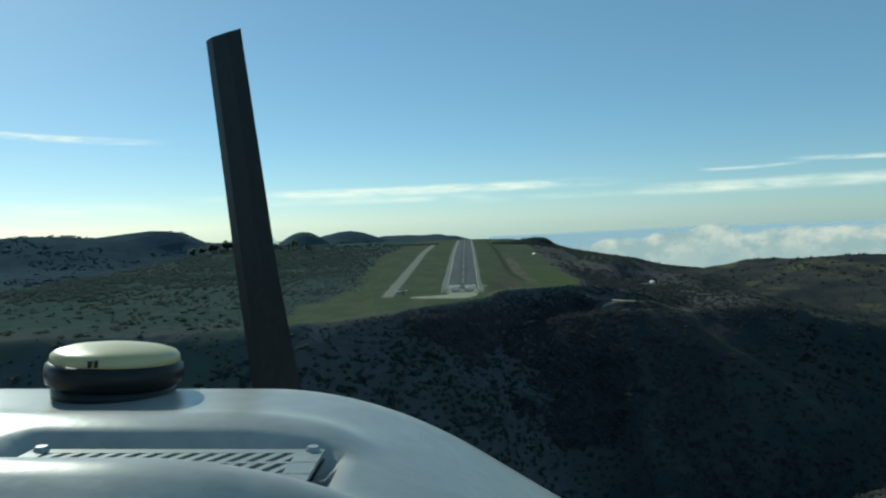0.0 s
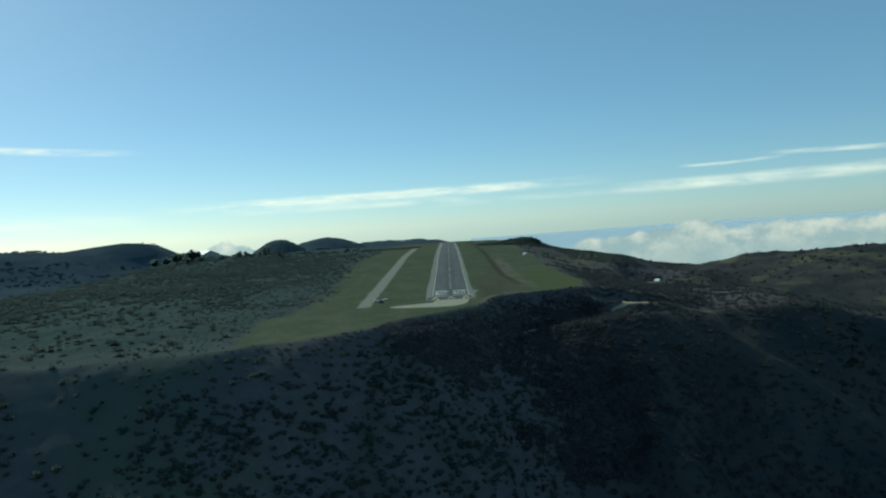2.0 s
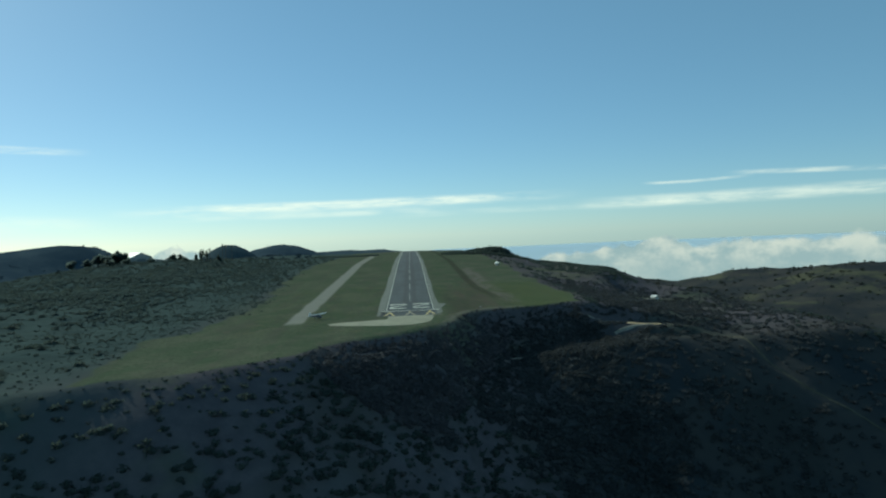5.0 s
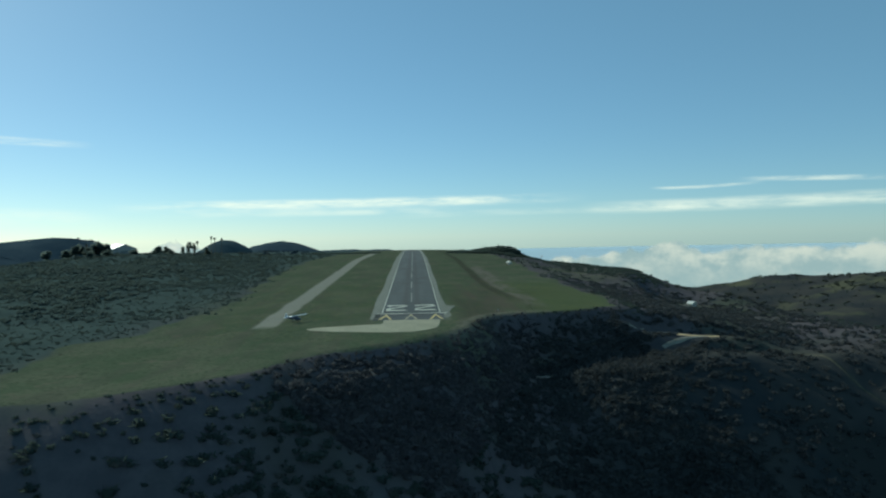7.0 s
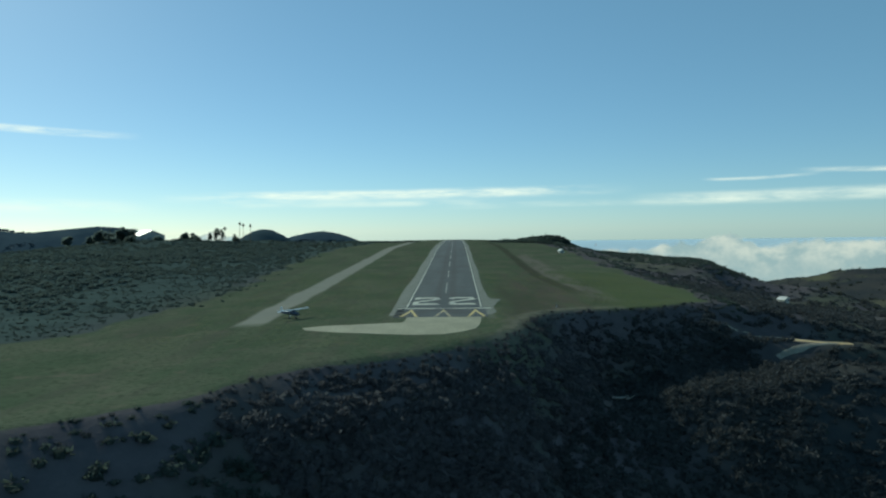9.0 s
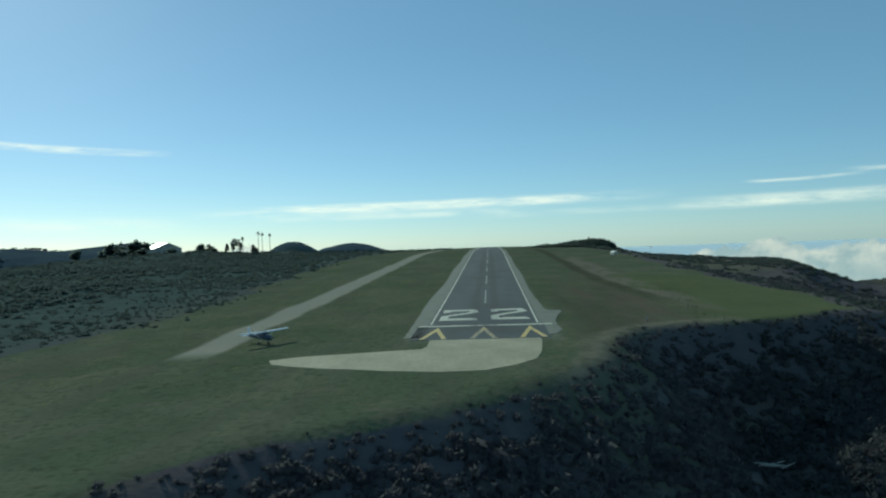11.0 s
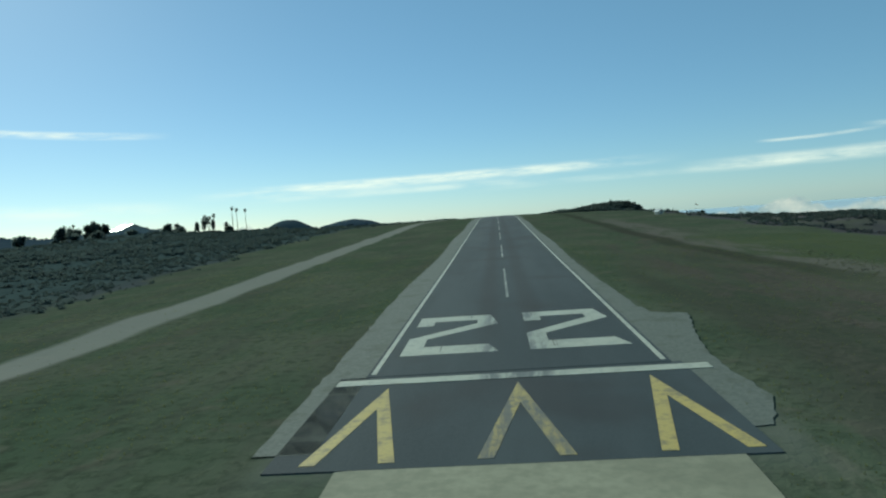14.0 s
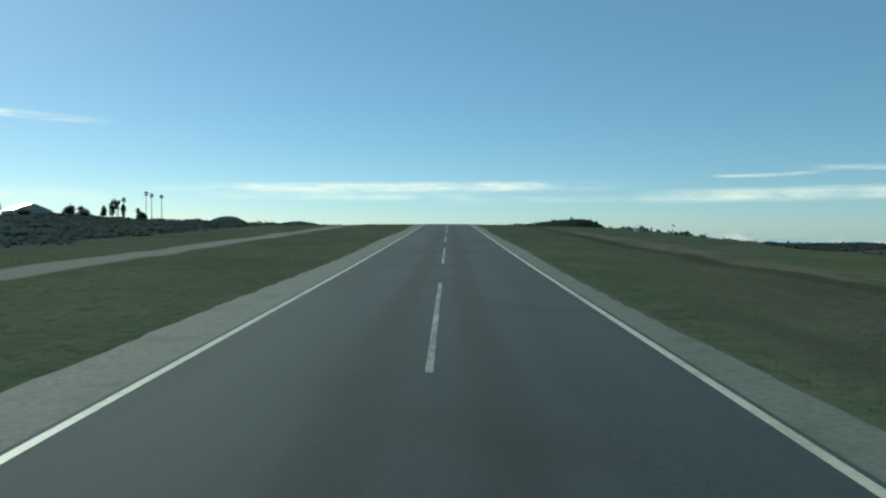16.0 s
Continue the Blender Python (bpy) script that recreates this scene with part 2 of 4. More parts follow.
scrub = g.mix(g.ramp(mid, 0.35, 0.65), (0.08, 0.073, 0.079), (0.102, 0.092, 0.096))
scrub = g.mix(g.ramp(patch, 0.52, 0.68, 0.0, 0.8), scrub, (0.088, 0.088, 0.088))
scrub = g.mix(g.ramp(fine, 0.5, 0.72, 0.0, 0.5), scrub, (0.074, 0.07, 0.075))
# far ground turns blue with distance: haze painted into its colour
far_haze = g.mix(g.ramp(g.noise(0.014, 6, 0.65), 0.4, 0.6), (0.042, 0.062, 0.078), (0.055, 0.076, 0.09))
wide = g.noise(0.011, 5, 0.6)
scrub = g.mix(g.ramp(wide, 0.5, 0.62, 0.0, 0.6), scrub, (0.082, 0.094, 0.052))
scrub = g.mix(g.ramp(wide, 0.34, 0.46, 0.6, 0.0), scrub, (0.062, 0.06, 0.05))
# dark cover of the right hill; across the canyon it paints in the shade
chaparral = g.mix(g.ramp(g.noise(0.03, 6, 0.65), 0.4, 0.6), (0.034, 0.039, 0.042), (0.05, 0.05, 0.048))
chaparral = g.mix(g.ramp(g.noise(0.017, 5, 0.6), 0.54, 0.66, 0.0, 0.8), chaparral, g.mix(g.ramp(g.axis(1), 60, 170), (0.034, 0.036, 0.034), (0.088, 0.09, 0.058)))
under = g.mix(g.ramp(g.noise(0.11, 4, 0.6), 0.4, 0.62), (0.062, 0.084, 0.078), (0.05, 0.068, 0.064))
scrub = g.mix(g.attr("rise"), scrub, under)
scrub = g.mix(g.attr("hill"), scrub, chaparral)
scrub = g.mix(g.attr("far"), scrub, far_haze)
cover = g.mix(g.ramp(g.math("ADD", g.attr("grass"), g.math("MULTIPLY_ADD", mid, 0.7, -0.35)), 0.35, 0.65), scrub, green)
streaks = g.noise(0.16, 5, 0.6, stretch=(1.0, 0.12, 1.0))
cover = g.mix(g.math("MULTIPLY", g.ramp(streaks, 0.42, 0.66, 0.0, 0.5), g.attr("grass")), cover, (0.08, 0.078, 0.062))
# bare trodden earth on the right of the threshold
bare = g.math("MULTIPLY", g.ramp(g.axis(0), 15, 22), g.ramp(g.axis(1), 60, 120, 1.0, 0.0))
bare = g.math("MULTIPLY", bare, g.ramp(g.axis(0), 34, 48, 1.0, 0.0))
bare = g.math("MULTIPLY", g.math("MULTIPLY", bare, g.attr("grass")), g.ramp(g.noise(0.06, 5, 0.65, stretch=(1.0, 0.3, 1.0)), 0.38, 0.58, 0.2, 0.8))
cover = g.mix(bare, cover, g.mix(g.ramp(fine, 0.35, 0.65), (0.05, 0.054, 0.04), (0.074, 0.075, 0.056)))
soil = g.math("MULTIPLY", g.math("MULTIPLY", g.ramp(g.axis(0), 20, 29), g.ramp(g.axis(0), 40, 54, 1.0, 0.0)), g.ramp(g.axis(1), 120, 230, 1.0, 0.0))
soil = g.math("MULTIPLY", g.math("MULTIPLY", soil, g.attr("grass")), g.ramp(g.noise(0.085, 6, 0.68, stretch=(1.0, 0.3, 1.0)), 0.44, 0.56, 0.0, 0.75))
cover = g.mix(soil, cover, g.mix(g.ramp(fine, 0.35, 0.65), (0.07, 0.06, 0.05), (0.115, 0.098, 0.082)))
lush = g.math("MULTIPLY", g.math("MULTIPLY", g.ramp(g.axis(0), 38, 56), g.ramp(g.axis(1), 90, 170, 1.0, 0.0)), g.attr("grass"))
cover = g.mix(g.math("MULTIPLY", lush, g.ramp(mid, 0.35, 0.6, 0.35, 0.8)), cover, g.mix(g.ramp(fine, 0.35, 0.65), (0.068, 0.088, 0.042), (0.096, 0.112, 0.055)))
# worn pale streaks on the grassy nose beside the overrun
worn = g.ramp(g.noise(0.4, 5, 0.6, stretch=(1.0, 0.22, 1.0)), 0.5, 0.66, 0.0, 0.6)
for lo, hi, ax in ((11, 14, 0), (28, 22, 0), (-54, -46, 1), (-14, -22, 1)):
    worn = g.math("MULTIPLY", worn, g.ramp(g.axis(ax), min(lo, hi), max(lo, hi), 0.0 if lo < hi else 1.0, 1.0 if lo < hi else 0.0))
cover = g.mix(worn, cover, (0.15, 0.14, 0.11))
rimt = g.math("MULTIPLY", g.attr("rim"), g.ramp(g.noise(0.3, 5, 0.65), 0.34, 0.6, 0.25, 0.9))
cover = g.mix(rimt, cover, g.mix(fine, (0.12, 0.115, 0.088), (0.185, 0.175, 0.138)))
# pale gravel shoulders, the dirt taxi strip and a darker drainage line on the plateau
ax_ = g.math("ABSOLUTE", g.axis(0))
edge = g.math("MULTIPLY_ADD", g.noise(0.04, 3, 0.45), 4.0, g.math("MULTIPLY_ADD", mid, 0.8, -2.9))
near = g.ramp(g.axis(1), -24, -18)
sh = g.math("MULTIPLY", g.ramp(g.math("SUBTRACT", ax_, edge), 13.4, 15.2, 1.0, 0.0), near)
sh = g.math("MULTIPLY", sh, g.ramp(g.axis(1), 880, 930, 1.0, 0.0))
gravel = g.mix(g.ramp(fine, 0.3, 0.7), (0.115, 0.125, 0.1), (0.165, 0.17, 0.14))
cover = g.mix(g.math("MULTIPLY", sh, 0.6), cover, gravel)
sx = g.math("ADD", g.axis(0), 50.0)
sw = g.math("ABSOLUTE", g.math("ADD", sx, g.math("MULTIPLY_ADD", g.noise(0.05, 4), 3.0, -1.5)))
strip = g.math("MULTIPLY", g.ramp(sw, 3.0, 5.0, 1.0, 0.0), g.ramp(g.axis(1), -34, -22))
strip = g.math("MULTIPLY", strip, g.ramp(g.axis(1), 700, 800, 1.0, 0.0))
cover = g.mix(g.math("MULTIPLY", strip, 0.72), cover, g.mix(fine, (0.21, 0.21, 0.18), (0.31, 0.3, 0.26)))
rut = g.math("ABSOLUTE", g.math("SUBTRACT", g.axis(0), g.math("MULTIPLY_ADD", g.math("MAXIMUM", g.math("SUBTRACT", 110.0, g.axis(1)), 0.0), 0.1, 40.0)))
rut = g.math("MULTIPLY", g.ramp(g.math("ADD", rut, g.math("MULTIPLY", mid, 5.0)), 4.0, 6.5, 1.0, 0.0), g.ramp(g.axis(1), 20, 60))
pale = g.ramp(g.math("ABSOLUTE", g.math("SUBTRACT", g.axis(0), g.math("MULTIPLY_ADD", g.math("MAXIMUM", g.math("SUBTRACT", 110.0, g.axis(1)), 0.0), 0.06, 47.5))), 2.0, 8.0, 0.8, 0.0)
pale = g.math("MULTIPLY", g.math("MULTIPLY", pale, g.ramp(g.axis(1), 10, 40)), g.ramp(g.axis(1), 200, 330, 1.0, 0.0))
cover = g.mix(g.math("MULTIPLY", pale, g.ramp(g.noise(0.13, 6, 0.7, stretch=(1.0, 0.35, 1.0)), 0.4, 0.54, 0.05, 1.0)), cover, g.mix(fine, (0.11, 0.1, 0.085), (0.165, 0.15, 0.125)))
cover = g.mix(g.math("MULTIPLY", rut, 0.7), cover, (0.048, 0.05, 0.036))
cover = g.mix(g.math("MULTIPLY", g.attr("track"), 0.9), cover, g.mix(fine, (0.12, 0.10, 0.068), (0.2, 0.165, 0.115)))
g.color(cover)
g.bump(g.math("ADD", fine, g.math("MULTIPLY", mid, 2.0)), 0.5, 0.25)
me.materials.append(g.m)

# the sea, far off and low; its pale colour has the haze painted in
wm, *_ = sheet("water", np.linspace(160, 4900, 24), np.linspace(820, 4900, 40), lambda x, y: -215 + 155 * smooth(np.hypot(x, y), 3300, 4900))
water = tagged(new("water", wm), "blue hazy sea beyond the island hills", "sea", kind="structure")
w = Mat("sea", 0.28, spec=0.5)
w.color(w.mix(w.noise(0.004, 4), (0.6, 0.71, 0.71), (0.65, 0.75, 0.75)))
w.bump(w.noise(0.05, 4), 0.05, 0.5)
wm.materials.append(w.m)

# ---- building helpers ----
def part(name, bm, material, parent=None, label=""):
    """Links a bmesh as one mesh object, under a thing or a part."""
    me = bpy.data.meshes.new(name)
    bm.to_mesh(me)
    bm.free()
    me.materials.append(material)
    ob = new(name, me)
    if parent:
        ob.parent = parent
    if label:
        ob["label"] = label
    return ob


def empty(name, m, label, category, group=""):
    ob = new(name)
    ob.matrix_basis = m
    ob.empty_display_size = 0.2
    return tagged(ob, label, category, group)


def box_bm(x0, x1, y0, y1, z0, z1, bevel=0.0):
    bm = bmesh.new()
    bmesh.ops.create_cube(bm, size=1, matrix=Matrix.LocRotScale(((x0 + x1) / 2, (y0 + y1) / 2, (z0 + z1) / 2), None, (x1 - x0, y1 - y0, z1 - z0)))
    if bevel:
        bmesh.ops.bevel(bm, geom=bm.edges[:], offset=bevel, segments=2, affect="EDGES")
    return bm


def tube_bm(p, q, r0, r1, n=10, bm=None):
    """A tapered round bar from p to q."""
    bm = bm or bmesh.new()
    p, q = Vector(p), Vector(q)
    m = Matrix.Translation((p + q) / 2) @ (q - p).to_track_quat("Z", "Y").to_matrix().to_4x4()
    bmesh.ops.create_cone(bm, cap_ends=True, segments=n, radius1=r0, radius2=r1, depth=(q - p).length, matrix=m)
    return bm


def poly_bm(pts, z0, z1):
    """A flat outline given depth."""
    bm = bmesh.new()
    f = bm.faces.new([bm.verts.new((x, y, z1)) for x, y in pts])
    r = bmesh.ops.extrude_face_region(bm, geom=[f])
    bmesh.ops.translate(bm, vec=(0, 0, z0 - z1), verts=[v for v in r["geom"] if isinstance(v, bmesh.types.BMVert)])
    bmesh.ops.recalc_face_normals(bm, faces=bm.faces[:])
    return bm


def lathe_bm(profile, n=32):
    """A round body from (radius, height) pairs."""
    bm = bmesh.new()
    rings = []
    for r, z in profile:
        rings.append([bm.verts.new((r * math.cos(a), r * math.sin(a), z)) for a in (2 * math.pi * k / n for k in range(n))])
    for a, b in zip(rings, rings[1:]):
        for k in range(n):
            bm.faces.new((a[k], a[(k + 1) % n], b[(k + 1) % n], b[k]))
    bm.faces.new(rings[0][::-1])
    bm.faces.new(rings[-1])
    for f in bm.faces:
        f.smooth = True
    return bm


# ---- runway ----
LIFT = 0.10          # the asphalt's top over the ground


def draped_bm(x0, x1, y0, y1, lift, step=6.0, thick=0.3):
    """A strip that follows the runway's profile, with sides."""
    bm = bmesh.new()
    n = max(1, int(math.ceil((y1 - y0) / step)))
    rows = []
    for k in range(n + 1):
        y = y0 + (y1 - y0) * k / n
        z = float(runway_z(y)) + lift
        rows.append([bm.verts.new(c) for c in ((x0, y, z - thick), (x0, y, z), (x1, y, z), (x1, y, z - thick))])
    for a, b in zip(rows, rows[1:]):
        for k in range(3):
            bm.faces.new((a[k], a[k + 1], b[k + 1], b[k]))
    bm.faces.new(rows[0])
    bm.faces.new(rows[-1][::-1])
    bmesh.ops.recalc_face_normals(bm, faces=bm.faces[:])
    return bm


def painted_bm(pts, lift):
    """A thin painted outline that follows the runway's slope."""
    bm = poly_bm(pts, lift - 0.03, lift)
    bmesh.ops.triangulate(bm, faces=bm.faces[:])
    for v in bm.verts:
        v.co.z += float(runway_z(v.co.y))
    return bm


a = Mat("asphalt", 0.9, spec=0.2)
wear = a.noise(0.12, 5, 0.6, stretch=(1.0, 0.12, 1.0))
c = a.mix(a.ramp(a.noise(6.0, 5, 0.7), 0.3, 0.7), (0.032, 0.043, 0.046), (0.051, 0.064, 0.067))
c = a.mix(a.ramp(wear, 0.35, 0.7, 0.0, 0.7), c, (0.066, 0.081, 0.083))
c = a.mix(a.ramp(a.noise(0.05, 3), 0.52, 0.66, 0.0, 0.6), c, (0.036, 0.037, 0.038))
mark = a.ramp(a.math("ABSOLUTE", a.math("ADD", a.math("ABSOLUTE", a.axis(0)), -2.4)), 0.3, 1.9, 0.45, 0.0)
c = a.mix(a.math("MULTIPLY", mark, a.ramp(a.axis(1), -4, 30)), c, (0.03, 0.03, 0.031))
a.color(c)
a.bump(a.noise(40, 3), 0.3, 0.01)
ASPHALT = a.m


def paint(name, col, worn, amount):
    p = Mat(name, 0.6, spec=0.35)
    f = p.ramp(p.math("ADD", p.noise(1.6, 6, 0.7), p.math("MULTIPLY", p.noise(0.35, 3), 0.6)), 0.74, 1.0, 0.0, amount)
    c = p.mix(p.ramp(p.noise(9, 4), 0.35, 0.7), col, tuple(v * 0.86 for v in col))
    c = p.mix(f, c, worn)
    rub = p.math("MULTIPLY", p.ramp(p.math("ABSOLUTE", p.axis(0)), 1.9, 3.6, 1.0, 0.0), p.ramp(p.noise(1.3, 5, 0.65, stretch=(1.0, 0.16, 1.0)), 0.36, 0.6, 0.15, 0.85))
    p.color(p.mix(rub, c, (0.1, 0.105, 0.1)))
    return p.m


WHITE_PAINT = paint("white_paint", (0.46, 0.46, 0.36), (0.13, 0.13, 0.115), 0.4)
YELLOW_PAINT = paint("yellow_paint", (0.50, 0.38, 0.12), (0.13, 0.12, 0.09), 0.7)

runway = part("runway", draped_bm(-11.45, 11.45, -1.0, 914, LIFT), ASPHALT, label="worn grey asphalt runway climbing to a crest")
tagged(runway, category="runway", kind="structure")
stopway = part("stopway", draped_bm(-13.4, 12.1, -19.5, -1.0, LIFT - 0.03), ASPHALT, label="dark asphalt stopway before the threshold")
tagged(stopway, category="stopway", kind="structure")


def ragged(pts, step, jitter, seed):
    """An outline with uneven, crumbled edges."""
    q, out_ = random.Random(seed), []
    for (ax, ay), (bx, by) in zip(pts, pts[1:] + pts[:1]):
        n = max(1, int(math.hypot(bx - ax, by - ay) / step))
        for k in range(n):
            j = jitter if k else jitter * 0.3
            out_.append((ax + (bx - ax) * k / n + q.uniform(-j, j), ay + (by - ay) * k / n + q.uniform(-j, j)))
    return out_


gv = Mat("crumbled_concrete", 0.9, spec=0.2)
c = gv.mix(gv.ramp(gv.noise(3.0, 6, 0.7), 0.3, 0.7), (0.108, 0.12, 0.1), (0.158, 0.168, 0.14))
c = gv.mix(gv.ramp(gv.noise(0.35, 5, 0.65), 0.5, 0.68, 0.0, 0.7), c, (0.09, 0.1, 0.07))
c = gv.mix(gv.ramp(gv.noise(1.1, 6, 0.75), 0.62, 0.72, 0.0, 0.8), c, (0.045, 0.055, 0.035))
gv.color(c)
gv.bump(gv.noise(12, 4), 0.4, 0.02)
CRUMBLED = gv.m


def shoulder_bm(side, y0, y1, w0, lift):
    """A narrow strip along the runway whose outer edge wanders."""
    bm, q = bmesh.new(), random.Random(40 + side)
    rows, y = [], y0
    while y < y1:
        w = w0 + 0.35 * math.sin(y * 0.05 + side) + q.uniform(-0.16, 0.16)
        z = float(runway_z(y)) + lift
        rows.append([bm.verts.new(v) for v in ((side * 11.3, y, z), (side * (11.45 + w), y, z), (side * (11.6 + w), y, z - 0.16))])
        y += 1.5 + y * 0.006 if y > 0 else 1.5
    for a_, b_ in zip(rows, rows[1:]):
        for k in range(2):
            bm.faces.new((a_[k], a_[k + 1], b_[k + 1], b_[k]))
    bmesh.ops.recalc_face_normals(bm, faces=bm.faces[:])
    return bm


for side, y0, w0 in ((1, 24, 2.3), (-1, -17, 3.7)):
    sh_ = part("shoulder", shoulder_bm(side, y0, 900, w0, LIFT - 0.03), CRUMBLED, label="pale weathered strip beside the asphalt")
    tagged(sh_, category="shoulder", kind="structure")
bm = painted_bm(ragged([(11.2, 24), (11.2, -15.6), (13.2, -15.6), (15.0, -10.5), (14.6, -2.5), (14.9, 1.8), (15.8, 8.4), (17.9, 18.6), (14.6, 20.4), (14.4, 24)], 0.9, 0.16, 3), LIFT - 0.036)
apron_ = part("apron", bm, CRUMBLED, label="pale crumbling concrete apron beside the threshold")
tagged(apron_, category="apron", kind="structure")

for sx_ in (-1, 1):
    part("edge_line", draped_bm(sx_ * 11 - 0.2, sx_ * 11 + 0.2, -0.3, 914, LIFT + 0.015, thick=0.03), WHITE_PAINT, runway)
part("threshold_bar", draped_bm(-13.3, 13.7, -3.4, -1.9, LIFT + 0.012, thick=0.03), WHITE_PAINT, runway)
for k in range(15):
    y = 37.4 + 61.0 * k
    part("centre_stripe", draped_bm(-0.17, 0.17, y, min(y + 36.6, 912), LIFT + 0.015, thick=0.03), WHITE_PAINT, runway)

# the angular figure two, twice
TWO = [(0, 17.9), (7.7, 17.9), (8.5, 12.6), (1.75, 6.4), (1.75, 3.1), (7.6, 3.1), (8.5, 0), (0, 0), (0, 6.9), (6.35, 13.2), (6.3, 15.2), (1.75, 15.2), (1.75, 13.0), (0, 13.0)]
for x0 in (1.4, -9.8):
    part("digit", painted_bm([(x0 + x, 5.6 + y * 1.05) for x, y in TWO], LIFT + 0.015), WHITE_PAINT, runway, "large white painted runway digit two")


TYRE = grained("tyre_rubber_mark", (0.13, 0.13, 0.115), (0.26, 0.26, 0.22), 7, 0.85, spec=0.1, stretch=(1, 0.15, 1))
for x, y0, y1, w in ((3.5, 6.6, 9.3, 0.1), (3.75, 6.6, 9.3, 0.06), (2.35, 22.4, 24.1, 0.12), (2.65, 22.4, 24.1, 0.06), (-6.4, 6.6, 9.3, 0.1), (-4.2, 22.4, 24.1, 0.1)):
    part("tyre_mark", draped_bm(x - w / 2, x + w / 2, y0, y1, LIFT + 0.022, thick=0.02), TYRE, runway)


def chevron(cx, y1, y0, half, w):
    """An arrow head: its point at y1, the feet at y0."""
    pts = [(cx, y1), (cx + half, y0), (cx + half - w, y0), (cx, y1 - 14.4 * w / half), (cx - half + w, y0), (cx - half, y0)]
    part("chevron", painted_bm(pts, LIFT - 0.012), YELLOW_PAINT, stopway, "yellow painted chevron")


for cx in (9.1, 0.0, -9.2):
    chevron(cx, -4.4, -18.7, 2.5, 0.85)

# the beige overrun pad with its ragged front
PAD = grained("beige_overrun", (0.225, 0.222, 0.15), (0.30, 0.29, 0.2), 1.4, 0.9, big=0.12, bump=0.25, dist=0.02)
pad_pts = [(10.4, -16.9), (10.2, -24), (9.4, -33), (8.3, -38.5), (5.0, -43), (0.5, -46.5), (-6, -47), (-14, -45.5), (-24, -42), (-33, -37.5),
           (-34.5, -34), (-31, -32.5), (-20, -30.5), (-10.4, -28.5), (-9.6, -26), (-9.6, -19.6), (10.3, -19.6)][:-1]
bm = poly_bm(pad_pts, -0.25, 0)
bmesh.ops.triangulate(bm, faces=bm.faces[:])
bmesh.ops.subdivide_edges(bm, edges=bm.edges[:], cuts=7, use_grid_fill=True)
for v in bm.verts:
    v.co.z += float(height(v.co.x, v.co.y)) + 0.06
overrun = part("overrun_pad", bm, PAD, label="pale beige overrun pad at the cliff edge")
tagged(overrun, category="overrun pad", kind="structure")


# ---- dirt tracks on the canyon's shelf ----
DIRT = grained("dusty_track", (0.2, 0.185, 0.15), (0.3, 0.275, 0.22), 0.9, 0.95, spec=0.05, big=0.1, bump=0.3, dist=0.05)
FADED = grained("overgrown_track", (0.06, 0.06, 0.045), (0.108, 0.102, 0.075), 0.7, 0.95, spec=0.05, big=0.08, bump=0.3, dist=0.05)
TAN = grained("tan_clearing", (0.46, 0.34, 0.18), (0.6, 0.46, 0.27), 0.8, 0.95, spec=0.05, big=0.15, bump=0.3, dist=0.05)


def lane_bm(line, half):
    """A worn lane draped over the ground along a line, with uneven edges."""
    bm = bmesh.new()
    rows, q = [], random.Random(len(line))
    for (ax, ay), (bx, by) in zip(line, line[1:]):
        L = math.hypot(bx - ax, by - ay)
        for k in range(max(2, int(L / 1.5))):
            t = k / max(2, int(L / 1.5))
            x, y, nx, ny = ax + (bx - ax) * t, ay + (by - ay) * t, -(by - ay) / L, (bx - ax) / L
            row = []
            for e in (-1, -0.5, 0, 0.5, 1):
                w = half * e * (1 + q.uniform(-0.22, 0.22))
                px, py = x + nx * w, y + ny * w
                row.append(bm.verts.new((px, py, float(height(px, py)) + (0.16 if abs(e) < 1 else 0.0))))
            rows.append(row)
    for a, b in zip(rows, rows[1:]):
        for k in range(4):
            f = bm.faces.new((a[k], a[k + 1], b[k + 1], b[k]))
            f.smooth = True
    bmesh.ops.recalc_face_normals(bm, faces=bm.faces[:])
    return bm


for k, half in ((0, 1.3), (1, 1.1), (2, 0.62), (4, 1.2)):
    lane = part("dirt_track", lane_bm(TRACKS[k], half), FADED if k in (2, 3) else DIRT, label="pale dusty track worn through the scrub")
    tagged(lane, category="track", kind="structure")
lane = part("dirt_clearing", lane_bm([(103, 5.8), (110, 4.6), (115, 3.6), (120, 4.2), (124, 4.3)], 2.3), TAN, label="bright tan bare clearing where tracks meet")
tagged(lane, category="clearing", kind="structure")

# ---- scrub, grass and trees ----
def blob(seed, sub, squash, lumps):
    """A rough, lumpy bush of unit size, as arrays of corners and triangles."""
    bm = bmesh.new()
    bmesh.ops.create_icosphere(bm, subdivisions=sub, radius=1.0)
    off = Vector((seed * 7.3, seed * 3.1, seed * 1.7))
    for v in bm.verts:
        n = noise.noise(v.co * lumps + off) * 0.5 + noise.noise(v.co * lumps * 3.1 + off) * 0.42
        v.co *= 1.0 + n
        v.co.z = v.co.z * squash + squash * 0.35
    V = np.array([v.co[:] for v in bm.verts])
    F = np.array([[v.index for v in f.verts] for f in bm.faces])
    bm.free()
    return V, F


